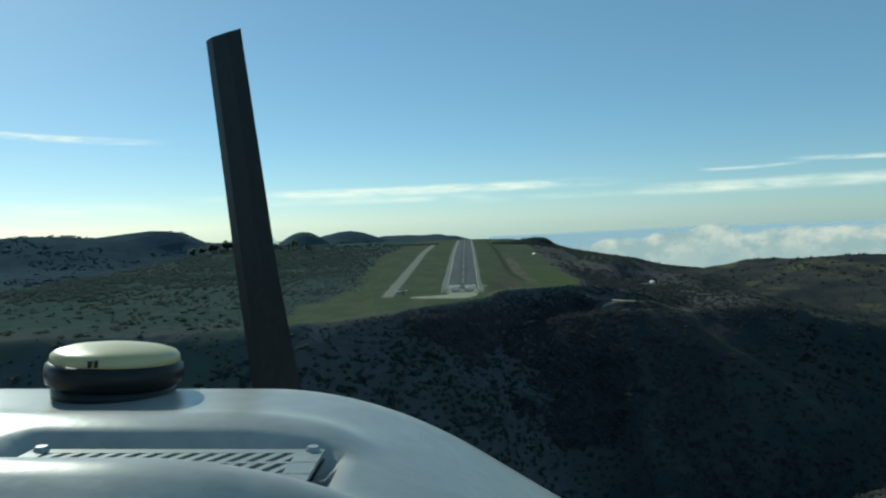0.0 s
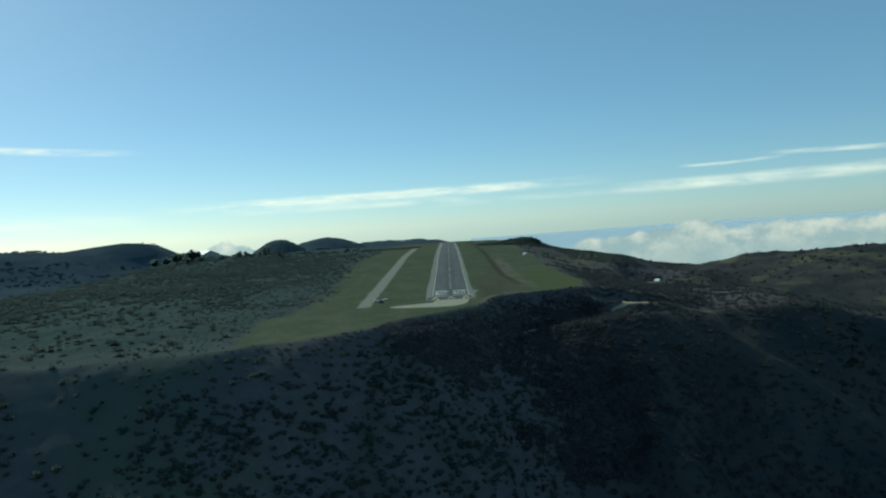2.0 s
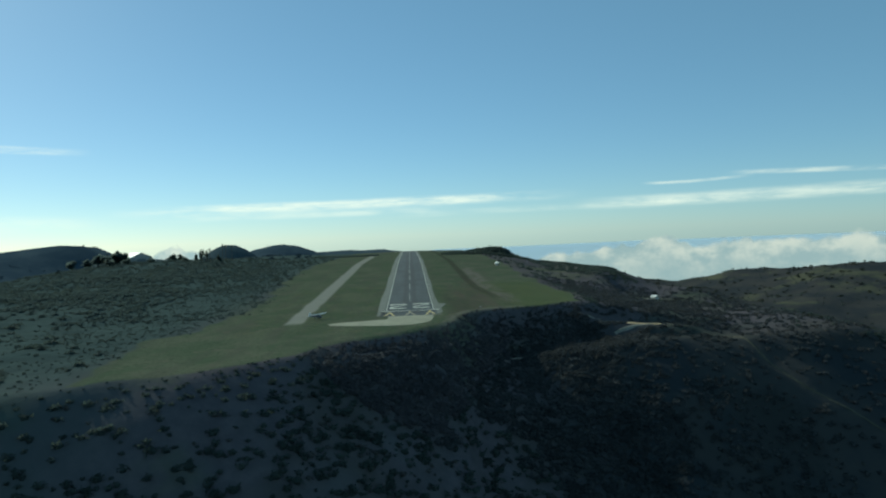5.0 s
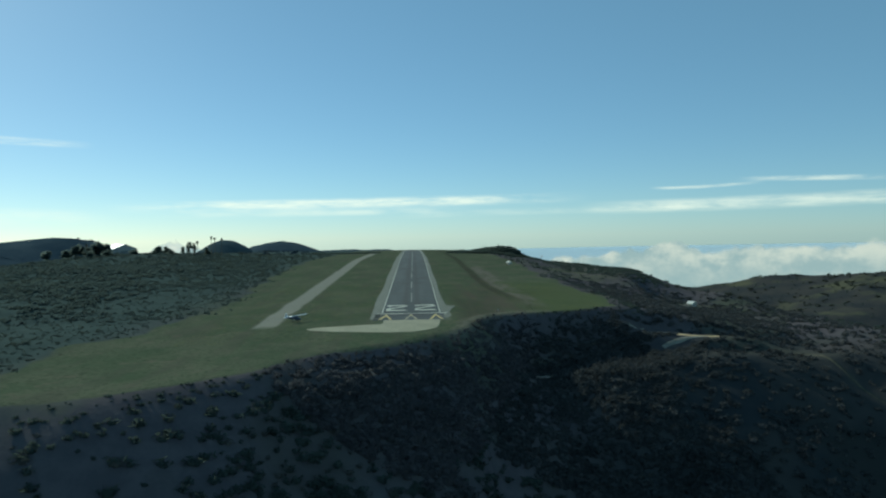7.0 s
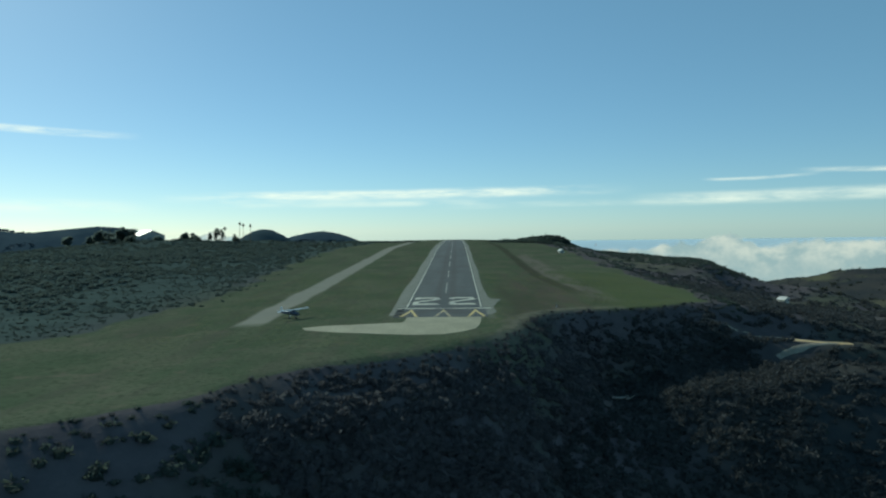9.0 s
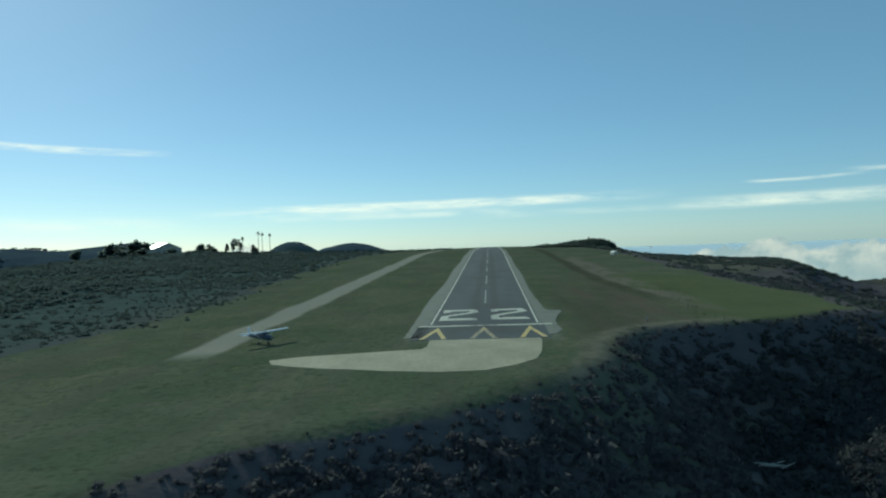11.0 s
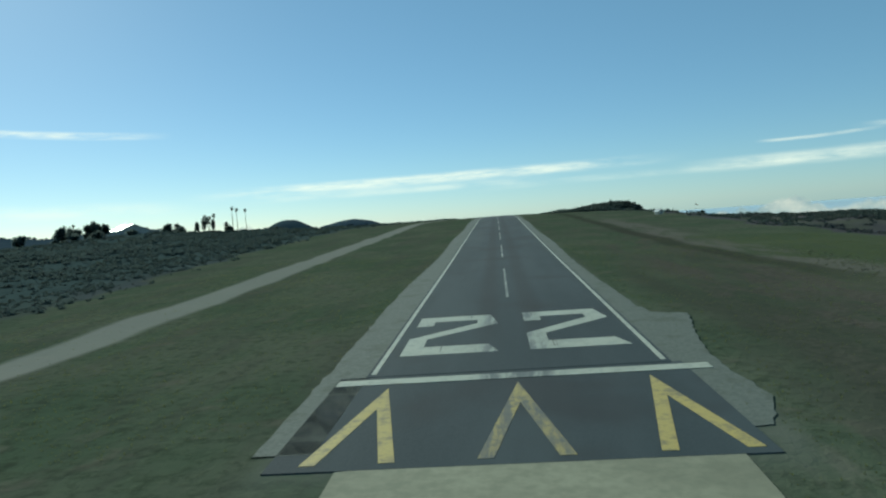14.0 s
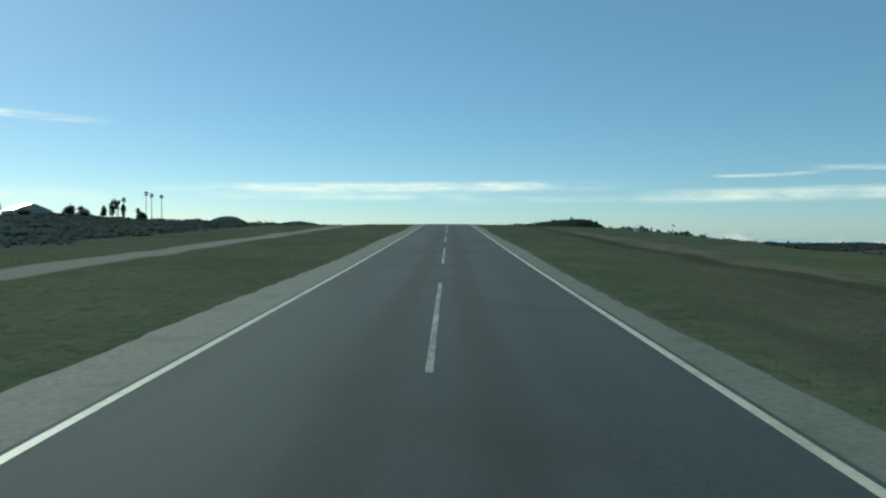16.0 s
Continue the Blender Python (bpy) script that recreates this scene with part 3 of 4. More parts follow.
def shrub(seed, leaves, reach):
    """A leafy shrub: a lumpy core with many small leaf sprays standing out of it."""
    V, F = blob(seed, 1, 0.8, 1.4)
    V = V * 0.78
    r = np.random.default_rng(seed + 500)
    d = r.normal(0, 1, (leaves, 3))
    d /= np.linalg.norm(d, axis=1)[:, None]
    d[:, 2] = np.abs(d[:, 2]) * 0.9 - 0.1
    base = d * r.uniform(0.7, 1.05, (leaves, 1)) * (1, 1, 0.85) + (0, 0, 0.25)
    a, b = r.normal(0, reach, (leaves, 3)), r.normal(0, reach, (leaves, 3))
    L = np.stack([base, base + d * reach * 0.6 + a, base + d * reach * 0.6 + b], 1).reshape(-1, 3)
    G = np.arange(leaves * 3).reshape(-1, 3) + len(V)
    return np.concatenate([V, L]), np.concatenate([F, G])


def scatter(name, shapes, x, y, size, material, label, category, sink=0.25, tilt=0.3, zfun=None):
    """Many plants of one kind as one mesh."""
    z = (zfun or height)(x, y)
    pick = rng.integers(0, len(shapes), len(x))
    turn = rng.uniform(0, 2 * np.pi, len(x))
    wide = rng.uniform(0.75, 1.35, len(x))
    Vs, Fs, base = [], [], 0
    for k, (V, F) in enumerate(shapes):
        i = np.where(pick == k)[0]
        if not len(i):
            continue
        c, s = np.cos(turn[i])[:, None], np.sin(turn[i])[:, None]
        sz = size[i][:, None]
        X = (V[None, :, 0] * c - V[None, :, 1] * s) * sz * wide[i][:, None] + x[i][:, None]
        Y = (V[None, :, 0] * s + V[None, :, 1] * c) * sz + y[i][:, None]
        Z = V[None, :, 2] * sz + (z[i] - size[i] * sink)[:, None]
        Vs.append(np.stack([X, Y, Z], -1).reshape(-1, 3))
        Fs.append((F[None] + (np.arange(len(i)) * len(V))[:, None, None] + base).reshape(-1, F.shape[1]))
        base += len(i) * len(V)
    V, F = np.concatenate(Vs), np.concatenate(Fs)
    me = bpy.data.meshes.new(name)
    me.vertices.add(len(V))
    me.vertices.foreach_set("co", V.astype(np.float32).ravel())
    n = F.shape[1]
    me.loops.add(F.size)
    me.loops.foreach_set("vertex_index", F.astype(np.int32).ravel())
    me.polygons.add(len(F))
    me.polygons.foreach_set("loop_start", (np.arange(len(F)) * n).astype(np.int32))
    me.update(calc_edges=True)
    me.shade_smooth()
    me.materials.append(material)
    return tagged(new(name, me), label, category, kind="stuff")


def foliage(name, a, b, c, rough=0.85):
    m = Mat(name, rough, spec=0.05)
    col = m.mix(m.island(), a, b)
    col = m.mix(m.ramp(m.noise(2.2, 5, 0.7), 0.4, 0.7, 0.0, 0.75), col, c)
    col = m.mix(m.ramp(m.noise(0.11, 4, 0.6), 0.4, 0.62, 0.0, 0.6), col, tuple(v * 0.62 for v in c))
    m.color(col)
    m.bump(m.noise(5.0, 4, 0.7), 0.4, 0.2)
    return m.m


SCRUB = foliage("scrub_leaves", (0.072, 0.09, 0.08), (0.094, 0.108, 0.092), (0.064, 0.08, 0.072))
DRY = foliage("dry_scrub", (0.075, 0.073, 0.066), (0.1, 0.095, 0.084), (0.062, 0.06, 0.055))
CANYON = foliage("canyon_chaparral", (0.106, 0.098, 0.102), (0.126, 0.116, 0.118), (0.094, 0.088, 0.092))
# darker copy of the canyon leaves, standing in for shade on the far side
SHADED = foliage("old_chaparral", (0.078, 0.082, 0.084), (0.1, 0.102, 0.1), (0.066, 0.07, 0.072))
FAR_SCRUB = foliage("far_scrub", (0.05, 0.06, 0.05), (0.075, 0.082, 0.062), (0.04, 0.048, 0.042))
# the blue tint stands for distance haze over the far scrub
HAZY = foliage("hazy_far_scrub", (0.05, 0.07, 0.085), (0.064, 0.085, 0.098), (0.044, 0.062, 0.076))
STRAW = foliage("straw_tussock", (0.2, 0.19, 0.13), (0.26, 0.24, 0.17), (0.14, 0.15, 0.09))
GRASS_GREEN = foliage("grass_blades", (0.11, 0.13, 0.05), (0.18, 0.165, 0.09), (0.1, 0.11, 0.05))
RISE = foliage("rise_brush_leaves", (0.068, 0.092, 0.086), (0.084, 0.106, 0.098), (0.06, 0.082, 0.077))
LEAVES = foliage("tree_leaves", (0.082, 0.11, 0.1), (0.105, 0.13, 0.118), (0.07, 0.096, 0.088))


def thin(material, col, share):
    """Blades and leaves let some light through."""
    gt = material.node_tree
    tl, gm = gt.nodes.new("ShaderNodeBsdfTranslucent"), gt.nodes.new("ShaderNodeMixShader")
    tl.inputs[0].default_value = (*col, 1)
    gm.inputs[0].default_value = share
    gt.links.new(gt.nodes["Principled BSDF"].outputs[0], gm.inputs[1])
    gt.links.new(tl.outputs[0], gm.inputs[2])
    gt.links.new(gm.outputs[0], gt.nodes["Material Output"].inputs[0])


thin(GRASS_GREEN, (0.16, 0.18, 0.07), 0.55)
thin(LEAVES, (0.12, 0.15, 0.135), 0.8)
thin(SCRUB, (0.066, 0.086, 0.072), 0.45)
thin(CANYON, (0.1, 0.106, 0.112), 0.35)
thin(RISE, (0.07, 0.094, 0.086), 0.5)
thin(SHADED, (0.06, 0.066, 0.066), 0.35)
thin(FAR_SCRUB, (0.05, 0.056, 0.044), 0.6)
BARK = grained("bark", (0.10, 0.075, 0.05), (0.19, 0.15, 0.11), 6, 0.9, bump=0.6, dist=0.05)

fine_blobs = [shrub(k, 44, 0.27) for k in range(6)]
mound_blobs = [shrub(k + 20, 80, 0.26) for k in range(5)]
plain_blobs = [shrub(k + 9, 36, 0.3) for k in range(6)]


def thrown(n, x0, x1, y0, y1, keep):
    """n places in a field, thinned by keep(x, y) in 0..1."""
    x, y = rng.uniform(x0, x1, n), rng.uniform(y0, y1, n)
    ok = rng.random(n) < keep(x, y)
    return x[ok], y[ok]


def off_tracks(x, y):
    d = np.minimum.reduce([line_distance(x, y, p) + (3.2 if k == 3 else 0) for k, p in enumerate(TRACKS)])
    return (d > 4.2) & (np.hypot((x - 114) / 1.6, y - 4) > 6.5)


def scrubby(x, y):
    clump = smooth(fractal(x, y, 45, 60, 3), -0.35, 0.35)
    return (1 - grassiness(x, y)) ** 2 * (0.45 + 0.55 * clump) * off_tracks(x, y)


def rim_size(x, y):
    """Bushes stay low along the rim."""
    return 0.4 + 0.6 * smooth(np.maximum(*outside(x, y)), 2, 12)


def near_face(x, y):
    w = 26 * fractal(x, y, 40, 64, 3)
    return (x > -42 + w) & (x < 88 + w) & (y > -112 + w) & (y < 14 + w)


x, y = thrown(21000, -70, 118, -140, 46, lambda x, y: (1 - grassiness(x, y)) ** 2 * near_face(x, y) * off_tracks(x, y))
# bushes on the shelf take the darker leaves that stand for shade
size, dark = rng.uniform(0.5, 1.5, len(x)) * (0.8 + 0.5 * rng.random(len(x))) * rim_size(x, y), smooth(x - 0.3 * y, 30, 62) + 0.25 * fractal(x, y, 20, 78, 3) > 0.5
scatter("shelf_chaparral", fine_blobs, x[dark], y[dark], size[dark], SHADED, "dense chaparral on the canyon's shelf, shade put into its colour", "scrub")
scatter("canyon_scrub", fine_blobs, x[~dark], y[~dark], size[~dark], CANYON, "dense dark green chaparral on the canyon slope", "scrub")
def near_canyon(x, y):
    """1 round the canyon, thinning out unevenly beyond it."""
    d = np.maximum(np.maximum(-130 - x, x - 190), np.maximum(-170 - y, y - 130)) + 30 * fractal(x, y, 60, 68, 3)
    d = np.maximum(d, -0.9 * (x + 0.25 * y + 110) + 30 * fractal(x, y, 60, 69, 3))
    return 1 - 0.93 * smooth(d, -15, 85)


def across(x, y):
    """The far side of the canyon, whose chaparral has shade put into its colour."""
    return np.maximum(smooth(x, 40, 105) * smooth(-y, 10, 75), smooth(x, 84, 112)) + 0.25 * fractal(x, y, 30, 77, 3) > 0.4


x, y = thrown(40000, -220, 280, -260, 220, lambda x, y: scrubby(x, y) * ~near_face(x, y) * near_canyon(x, y))
size, shade_side = rng.uniform(0.5, 1.5, len(x)) * rim_size(x, y), across(x, y)
scatter("slope_scrub", plain_blobs, x[~shade_side], y[~shade_side], size[~shade_side], SCRUB, "dark green chaparral on the slopes round the canyon", "scrub")
scatter("old_chaparral", plain_blobs, x[shade_side], y[shade_side], size[shade_side], SHADED, "dense chaparral across the canyon with shade put into its colour", "scrub")
x, y = thrown(2600, -120, 190, -150, 130, scrubby)
scatter("dry_canyon_scrub", plain_blobs, x, y, rng.uniform(0.4, 1.0, len(x)) * rim_size(x, y), DRY, "dry brown low brush on the canyon slope", "scrub")
along = rng.uniform(0, 1, 420)
x, y = 47 + 9.5 * along + rng.normal(0, 2.4, 420), 10 + 80 * along ** 1.2 + rng.normal(0, 3.0, 420)
scatter("ditch_tussocks", plain_blobs, x, y, rng.uniform(0.05, 0.16, 420), STRAW, "dry ragged tussocks along a shallow ditch in the field", "tussocks", sink=0.1)
x, y = thrown(14000, -460, 440, -530, 720, lambda x, y: scrubby(x, y) * (1 - near_canyon(x, y)))
scatter("hillside_scrub", plain_blobs, x, y, rng.uniform(0.7, 2.1, len(x)) * np.where((x > 110) & (y > 150), 0.5, 1.0), SCRUB, "dark scrub scattered over the hillsides", "scrub")
x, y = thrown(8000, 180, 1300, -250, 900, lambda x, y: smooth(fractal(x, y, 60, 80, 3), -0.3, 0.5) * (height(x, y) > -75))
scatter("far_hill_scrub", plain_blobs, x, y, rng.uniform(0.8, 2.2, len(x)), FAR_SCRUB, "olive scrub on the far hill", "scrub")
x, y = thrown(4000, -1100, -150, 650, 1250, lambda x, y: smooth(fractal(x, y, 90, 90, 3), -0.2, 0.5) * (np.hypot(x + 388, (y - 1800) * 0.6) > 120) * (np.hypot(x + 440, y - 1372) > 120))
scatter("far_valley_scrub", plain_blobs, x, y, rng.uniform(1.4, 3.2, len(x)), HAZY, "far valley scrub, tinted blue for haze", "scrub")

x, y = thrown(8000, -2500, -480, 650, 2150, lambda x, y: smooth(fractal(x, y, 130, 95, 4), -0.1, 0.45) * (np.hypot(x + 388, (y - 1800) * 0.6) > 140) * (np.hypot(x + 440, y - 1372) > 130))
scatter("far_range_scrub", plain_blobs, x, y, rng.uniform(2.0, 6.5, len(x)), HAZY, "scrub in the gullies of the far range, tinted blue for haze", "scrub", sink=0.55)

# the brushy mound that closes the plateau on the right of the crest
x, y = thrown(1900, 44, 164, 590, 680, lambda x, y: np.ones_like(x))
scatter("mound_brush", mound_blobs, x, y, rng.uniform(1.4, 3.3, len(x)) * (0.3 + 0.7 * smooth(x, 44, 72)) * np.where(rng.random(len(x)) < 0.08, 1.5, 1.0) * (1 - 0.4 * smooth(x, 146, 164)), SCRUB, "tall dark brush along the plateau's crest", "scrub")
x, y = thrown(2200, 136, 182, 205, 600, lambda x, y: np.ones_like(x))
scatter("knoll_brush", plain_blobs, x, y, rng.uniform(0.5, 1.3, len(x)), SCRUB, "dark brush on the rim of the knoll", "scrub")
x, y = thrown(420, -140, -45, 640, 720, lambda x, y: np.ones_like(x))
scatter("crest_brush", plain_blobs, x, y, rng.uniform(0.7, 1.8, len(x)), SCRUB, "low dark brush beyond the taxi strip", "scrub")


def tuft(seed):
    """A tuft of seven bent blades."""
    r = np.random.default_rng(seed)
    V, F = [], []
    for k in range(7):
        a, l, w = r.uniform(0, 6.28), r.uniform(0.6, 1.1), 0.07
        d, s = np.array([np.cos(a), np.sin(a), 0]), np.array([-np.sin(a), np.cos(a), 0]) * w
        b = d * r.uniform(0, 0.25)
        i = len(V)
        V += [b - s, b + s, b + d * 0.45 * l + np.array([0, 0, l])]
        F.append([i, i + 1, i + 2])
    return np.array(V), np.array(F)


tufts = [tuft(k) for k in range(6)]


def lawn(x, y):
    """Grass beside the paving, thinner on gravel and on the strip."""
    clear = (np.abs(x) > 14.5 + 2.5 * value_noise(x, y, 9, 70)) | (y < -22)
    in_pad = (y > -49) & (y < -16) & (x > -36) & (x < 11)
    strip_ = np.abs(x + 50) < 4.5
    return grassiness(x, y) * clear * ~in_pad * np.where(strip_, 0.15, 1.0) * (0.35 + 0.65 * smooth(fractal(x, y, 8, 75, 3), -0.4, 0.3))


x, y = thrown(64000, -70, 80, -60, 130, lawn)
scatter("grass", tufts, x, y, rng.uniform(0.06, 0.2, len(x)), GRASS_GREEN, "green and straw coloured rough grass beside the runway", "grass", sink=0.05)

def crown_arrays(seed, rx, ry, rz, n, leaf):
    """Leaf clumps spread through uneven lobes, as arrays."""
    r = np.random.default_rng(seed)
    lobes = r.normal(0, 0.36, (11, 3)) * (rx, ry, rz)
    V, F = [], []
    for k in range(n):
        c = lobes[r.integers(0, 11)] + r.normal(0, 0.2, 3) * (rx, ry, rz)
        for q in range(3):
            a, b = r.normal(0, leaf, 3), r.normal(0, leaf, 3)
            i = len(V)
            V += [c, c + a, c + b]
            F.append((i, i + 1, i + 2))
    return V, F


def tree(x, y, h, spread, seed, label):
    """A tree: tapered trunk, limbs, and a crown of many leaf clumps."""
    top = empty("tree", pose(x, y, float(height(x, y)) - 0.1), label, "tree", "trees by the buildings")
    bm = tube_bm((0, 0, 0), (0.1, 0.05, h * 0.55), h * 0.035, h * 0.02)
    r = random.Random(seed)
    for k in range(5):
        a = k * 1.3 + r.random()
        tube_bm((0.05, 0.03, h * (0.3 + 0.05 * k)), (math.cos(a) * spread * 0.5, math.sin(a) * spread * 0.5, h * (0.6 + 0.06 * k)), h * 0.014, h * 0.005, 6, bm)
    part("trunk", bm, BARK, top)
    V, F = crown_arrays(seed, spread, spread, h * 0.42, 1000, spread * 0.15)
    me = bpy.data.meshes.new("crown")
    me.from_pydata([(a, b, c + h * 0.62) for a, b, c in V], [], F)
    me.materials.append(LEAVES)
    new("crown", me).parent = top
    return top


def palm(x, y, h, seed, full=1.0):
    """A fan palm: a slender trunk, a ball of fronds and a skirt of dead ones."""
    top = empty("palm_tree", pose(x, y, float(height(x, y)) - 0.1), "tall slender fan palm with a small round crown", "palm tree", "row of palms")
    r = random.Random(seed)
    bend = r.uniform(-0.3, 0.3)
    bm = bmesh.new()
    for k in range(6):
        z0, z1 = h * k / 6, h * (k + 1) / 6
        tube_bm((bend * (k / 6) ** 2, 0, z0), (bend * ((k + 1) / 6) ** 2, 0, z1 + 0.02), 0.30 - 0.02 * k, 0.28 - 0.02 * k, 9, bm)
    part("trunk", bm, BARK, top)
    for name, n, lo, hi, mat, ln in (("crown", 46, -0.5, 1.3, LEAVES, 1.9 * full), ("skirt", 24, -1.45, -0.7, BARK, 1.6 * full)):
        bm = bmesh.new()
        for k in range(n):
            a, e = r.uniform(0, 6.28), r.uniform(lo, hi)
            d = Vector((math.cos(a) * math.cos(e), math.sin(a) * math.cos(e), math.sin(e)))
            s = Vector((-math.sin(a), math.cos(a), 0)) * 0.55 * full
            p = Vector((bend, 0, h))
            vs = [bm.verts.new(c) for c in (p, p + d * ln * 0.6 + s * 0.7, p + d * ln * 0.8 + s, p + d * ln + Vector((0, 0, -0.35)), p + d * ln * 0.8 - s, p + d * ln * 0.6 - s * 0.7)]
            bm.faces.new(vs)
        part(name, bm, mat, top)
    return top

# ---- sky: thin high streaks and a bank of low cloud over the sea ----
def streak(az0, el0, az1, el1, thick, dense, seed):
    """A thin sheet of high cloud, far off, from one bearing to another."""
    n, k, R = 60, 9, 4600.0
    V, U, W_ = [], [], []
    for i in range(n + 1):
        u = i / n
        az_, el_ = radians(az0 + (az1 - az0) * u), el0 + (el1 - el0) * u + 0.15 * math.sin(3 * u + seed)
        for j in range(k):
            w = j / (k - 1)
            e = radians(el_ + (w - 0.5) * thick)
            V.append((R * math.sin(az_) * math.cos(e), -200 + R * math.cos(az_) * math.cos(e), 25 + R * math.sin(e)))
            U.append(u)
            W_.append(w)
    F = [(i * k + j, (i + 1) * k + j, (i + 1) * k + j + 1, i * k + j + 1) for i in range(n) for j in range(k - 1)]
    me = bpy.data.meshes.new("cirrus")
    me.from_pydata(V, [], F)
    for nm, val in (("along", U), ("across", W_)):
        at = me.attributes.new(nm, "FLOAT", "POINT")
        at.data.foreach_set("value", np.array(val, np.float32))
    m = Mat("cirrus_veil", 1.0)
    u, w = m.attr("along"), m.attr("across")
    nz = m.noise(0.0022, 6, 0.62, stretch=(1.0, 1.0, 7.0))
    fade = m.math("MULTIPLY", m.ramp(u, 0.0, 0.22), m.ramp(u, 0.72, 1.0, 1.0, 0.0))
    body = m.math("MULTIPLY", m.ramp(w, 0.0, 0.45), m.ramp(w, 0.55, 1.0, 1.0, 0.0))
    body = m.math("POWER", body, 0.8)
    alpha = m.math("MULTIPLY", m.math("MULTIPLY", fade, body), m.ramp(nz, 0.28, 0.68, 0.0, dense))
    t = m.t
    tr, em, mx = t.nodes.new("ShaderNodeBsdfTransparent"), t.nodes.new("ShaderNodeEmission"), t.nodes.new("ShaderNodeMixShader")
    em.inputs[0].default_value = (1.0, 0.97, 0.90, 1)
    em.inputs[1].default_value = 0.95
    m.link(alpha, mx.inputs[0])
    m.link(tr.outputs[0], mx.inputs[1])
    m.link(em.outputs[0], mx.inputs[2])
    m.link(mx.outputs[0], t.nodes["Material Output"].inputs[0])
    me.materials.append(m.m)
    ob = tagged(new("backdrop", me), "thin white streak of high cloud in a blue sky", "cloud", kind="structure")
    ob.visible_shadow = False
    return ob


streak(-24.5, 2.45, 15.0, 3.3, 1.1, 0.85, 1)
streak(-21.0, 2.0, 6.0, 2.55, 0.8, 0.4, 2)
streak(-42.0, 7.9, -24.0, 7.3, 0.7, 0.8, 3)
streak(19.0, 3.8, 28.0, 3.7, 0.35, 0.55, 4)
streak(24.5, 4.0, 48.0, 3.5, 0.5, 0.6, 8)
streak(13.0, 2.35, 50.0, 2.3, 1.3, 0.6, 5)
streak(-48.0, 2.2, -22.0, 1.7, 1.5, 0.4, 6)
streak(-4.0, 1.7, 26.0, 2.2, 0.7, 0.22, 7)

def cloud_bank(label, R, az0, az1, bearings, tops, seed, bright):
    """A far bank of heaped cloud: a curved sheet whose ragged top follows the given elevations."""
    n, k = 150, 40
    V, D, A = [], [], []
    for i in range(n + 1):
        az_ = az0 + (az1 - az0) * i / n
        top = float(np.interp(az_, bearings, tops))
        for j in range(k):
            e = -6.5 + (top + 1.0 + 6.5) * j / (k - 1)
            V.append((R * math.sin(radians(az_)), -481 + R * math.cos(radians(az_)), 49 + R * math.tan(radians(e))))
            D.append(top - e)
            A.append(min(az_ - az0, az1 - az_))
    F = [(i * k + j, (i + 1) * k + j, (i + 1) * k + j + 1, i * k + j + 1) for i in range(n) for j in range(k - 1)]
    me = bpy.data.meshes.new("cloud_bank")
    me.from_pydata(V, [], F)
    for nm, val in (("depth", D), ("side", A)):
        at = me.attributes.new(nm, "FLOAT", "POINT")
        at.data.foreach_set("value", np.array(val, np.float32))
    m = Mat("cloud_bank", 1.0)
    billow = m.noise(0.011, 7, 0.55)
    puff = m.math("MULTIPLY_ADD", billow, 1.5, -0.75)
    puff = m.math("ADD", puff, m.math("MULTIPLY_ADD", m.noise(0.0042, 3), 1.2, -0.6))
    alpha = m.ramp(m.math("ADD", m.attr("depth"), puff), 0.0, 0.34)
    alpha = m.math("MULTIPLY", alpha, m.ramp(m.attr("side"), 0.0, 1.6))
    shade = m.ramp(m.noise(0.0085, 6, 0.6, stretch=(1.0, 1.0, 1.4)), 0.36, 0.66)
    shade = m.math("MULTIPLY", shade, m.ramp(m.math("ADD", m.attr("depth"), puff), 0.3, 2.6, 1.0, 0.25))
    col = m.mix(shade, (0.5, 0.64, 0.72), (0.95, 0.96, 0.94))
    t = m.t
    tr, em, mx = t.nodes.new("ShaderNodeBsdfTransparent"), t.nodes.new("ShaderNodeEmission"), t.nodes.new("ShaderNodeMixShader")
    m.link(col, em.inputs[0])
    em.inputs[1].default_value = bright
    m.link(alpha, mx.inputs[0])
    m.link(tr.outputs[0], mx.inputs[1])
    m.link(em.outputs[0], mx.inputs[2])
    m.link(mx.outputs[0], t.nodes["Material Output"].inputs[0])
    me.materials.append(m.m)
    ob = tagged(new("backdrop", me), label, "cloud", kind="structure")
    ob.visible_shadow = False
    return ob


cloud_bank("bank of heaped white cloud low over the sea", 3300, 7.0, 50.0,
           [7, 9, 12.5, 15.9, 18, 19.4, 20.6, 22, 23.5, 25, 26.5, 28.3, 30.6, 36, 50],
           [-3.0, -2.4, -1.95, -1.45, -1.0, -0.75, -1.3, -1.75, -1.35, -1.0, -1.3, -1.25, -1.2, -1.3, -1.6], 1, 0.62)
cloud_bank("small white cloud behind the far hills", 3000, -20.5, -13.5, [-20.5, -18.2, -17.2, -16, -13.5], [-2.0, -0.4, -0.25, -0.7, -2.0], 5, 0.7)

# ---- buildings and trees on the left rise ----
WHITE_WALL = grained("white_wall", (0.64, 0.6, 0.5), (0.74, 0.7, 0.6), 3, 0.8, big=0.4)
GREY_WALL = grained("shaded_stucco", (0.34, 0.33, 0.30), (0.42, 0.40, 0.36), 3, 0.85, big=0.3)
ROOF_METAL = grained("pale_metal_roof", (0.64, 0.63, 0.57), (0.74, 0.72, 0.66), 2, 0.4, 0.1, big=0.3, stretch=(8, 0.3, 1))
ROOF_TILE = grained("brown_roof", (0.22, 0.14, 0.09), (0.30, 0.2, 0.13), 4, 0.85, bump=0.4)
GLASS = Mat("dark_glass", 0.08, spec=0.6).color((0.02, 0.025, 0.03)).m
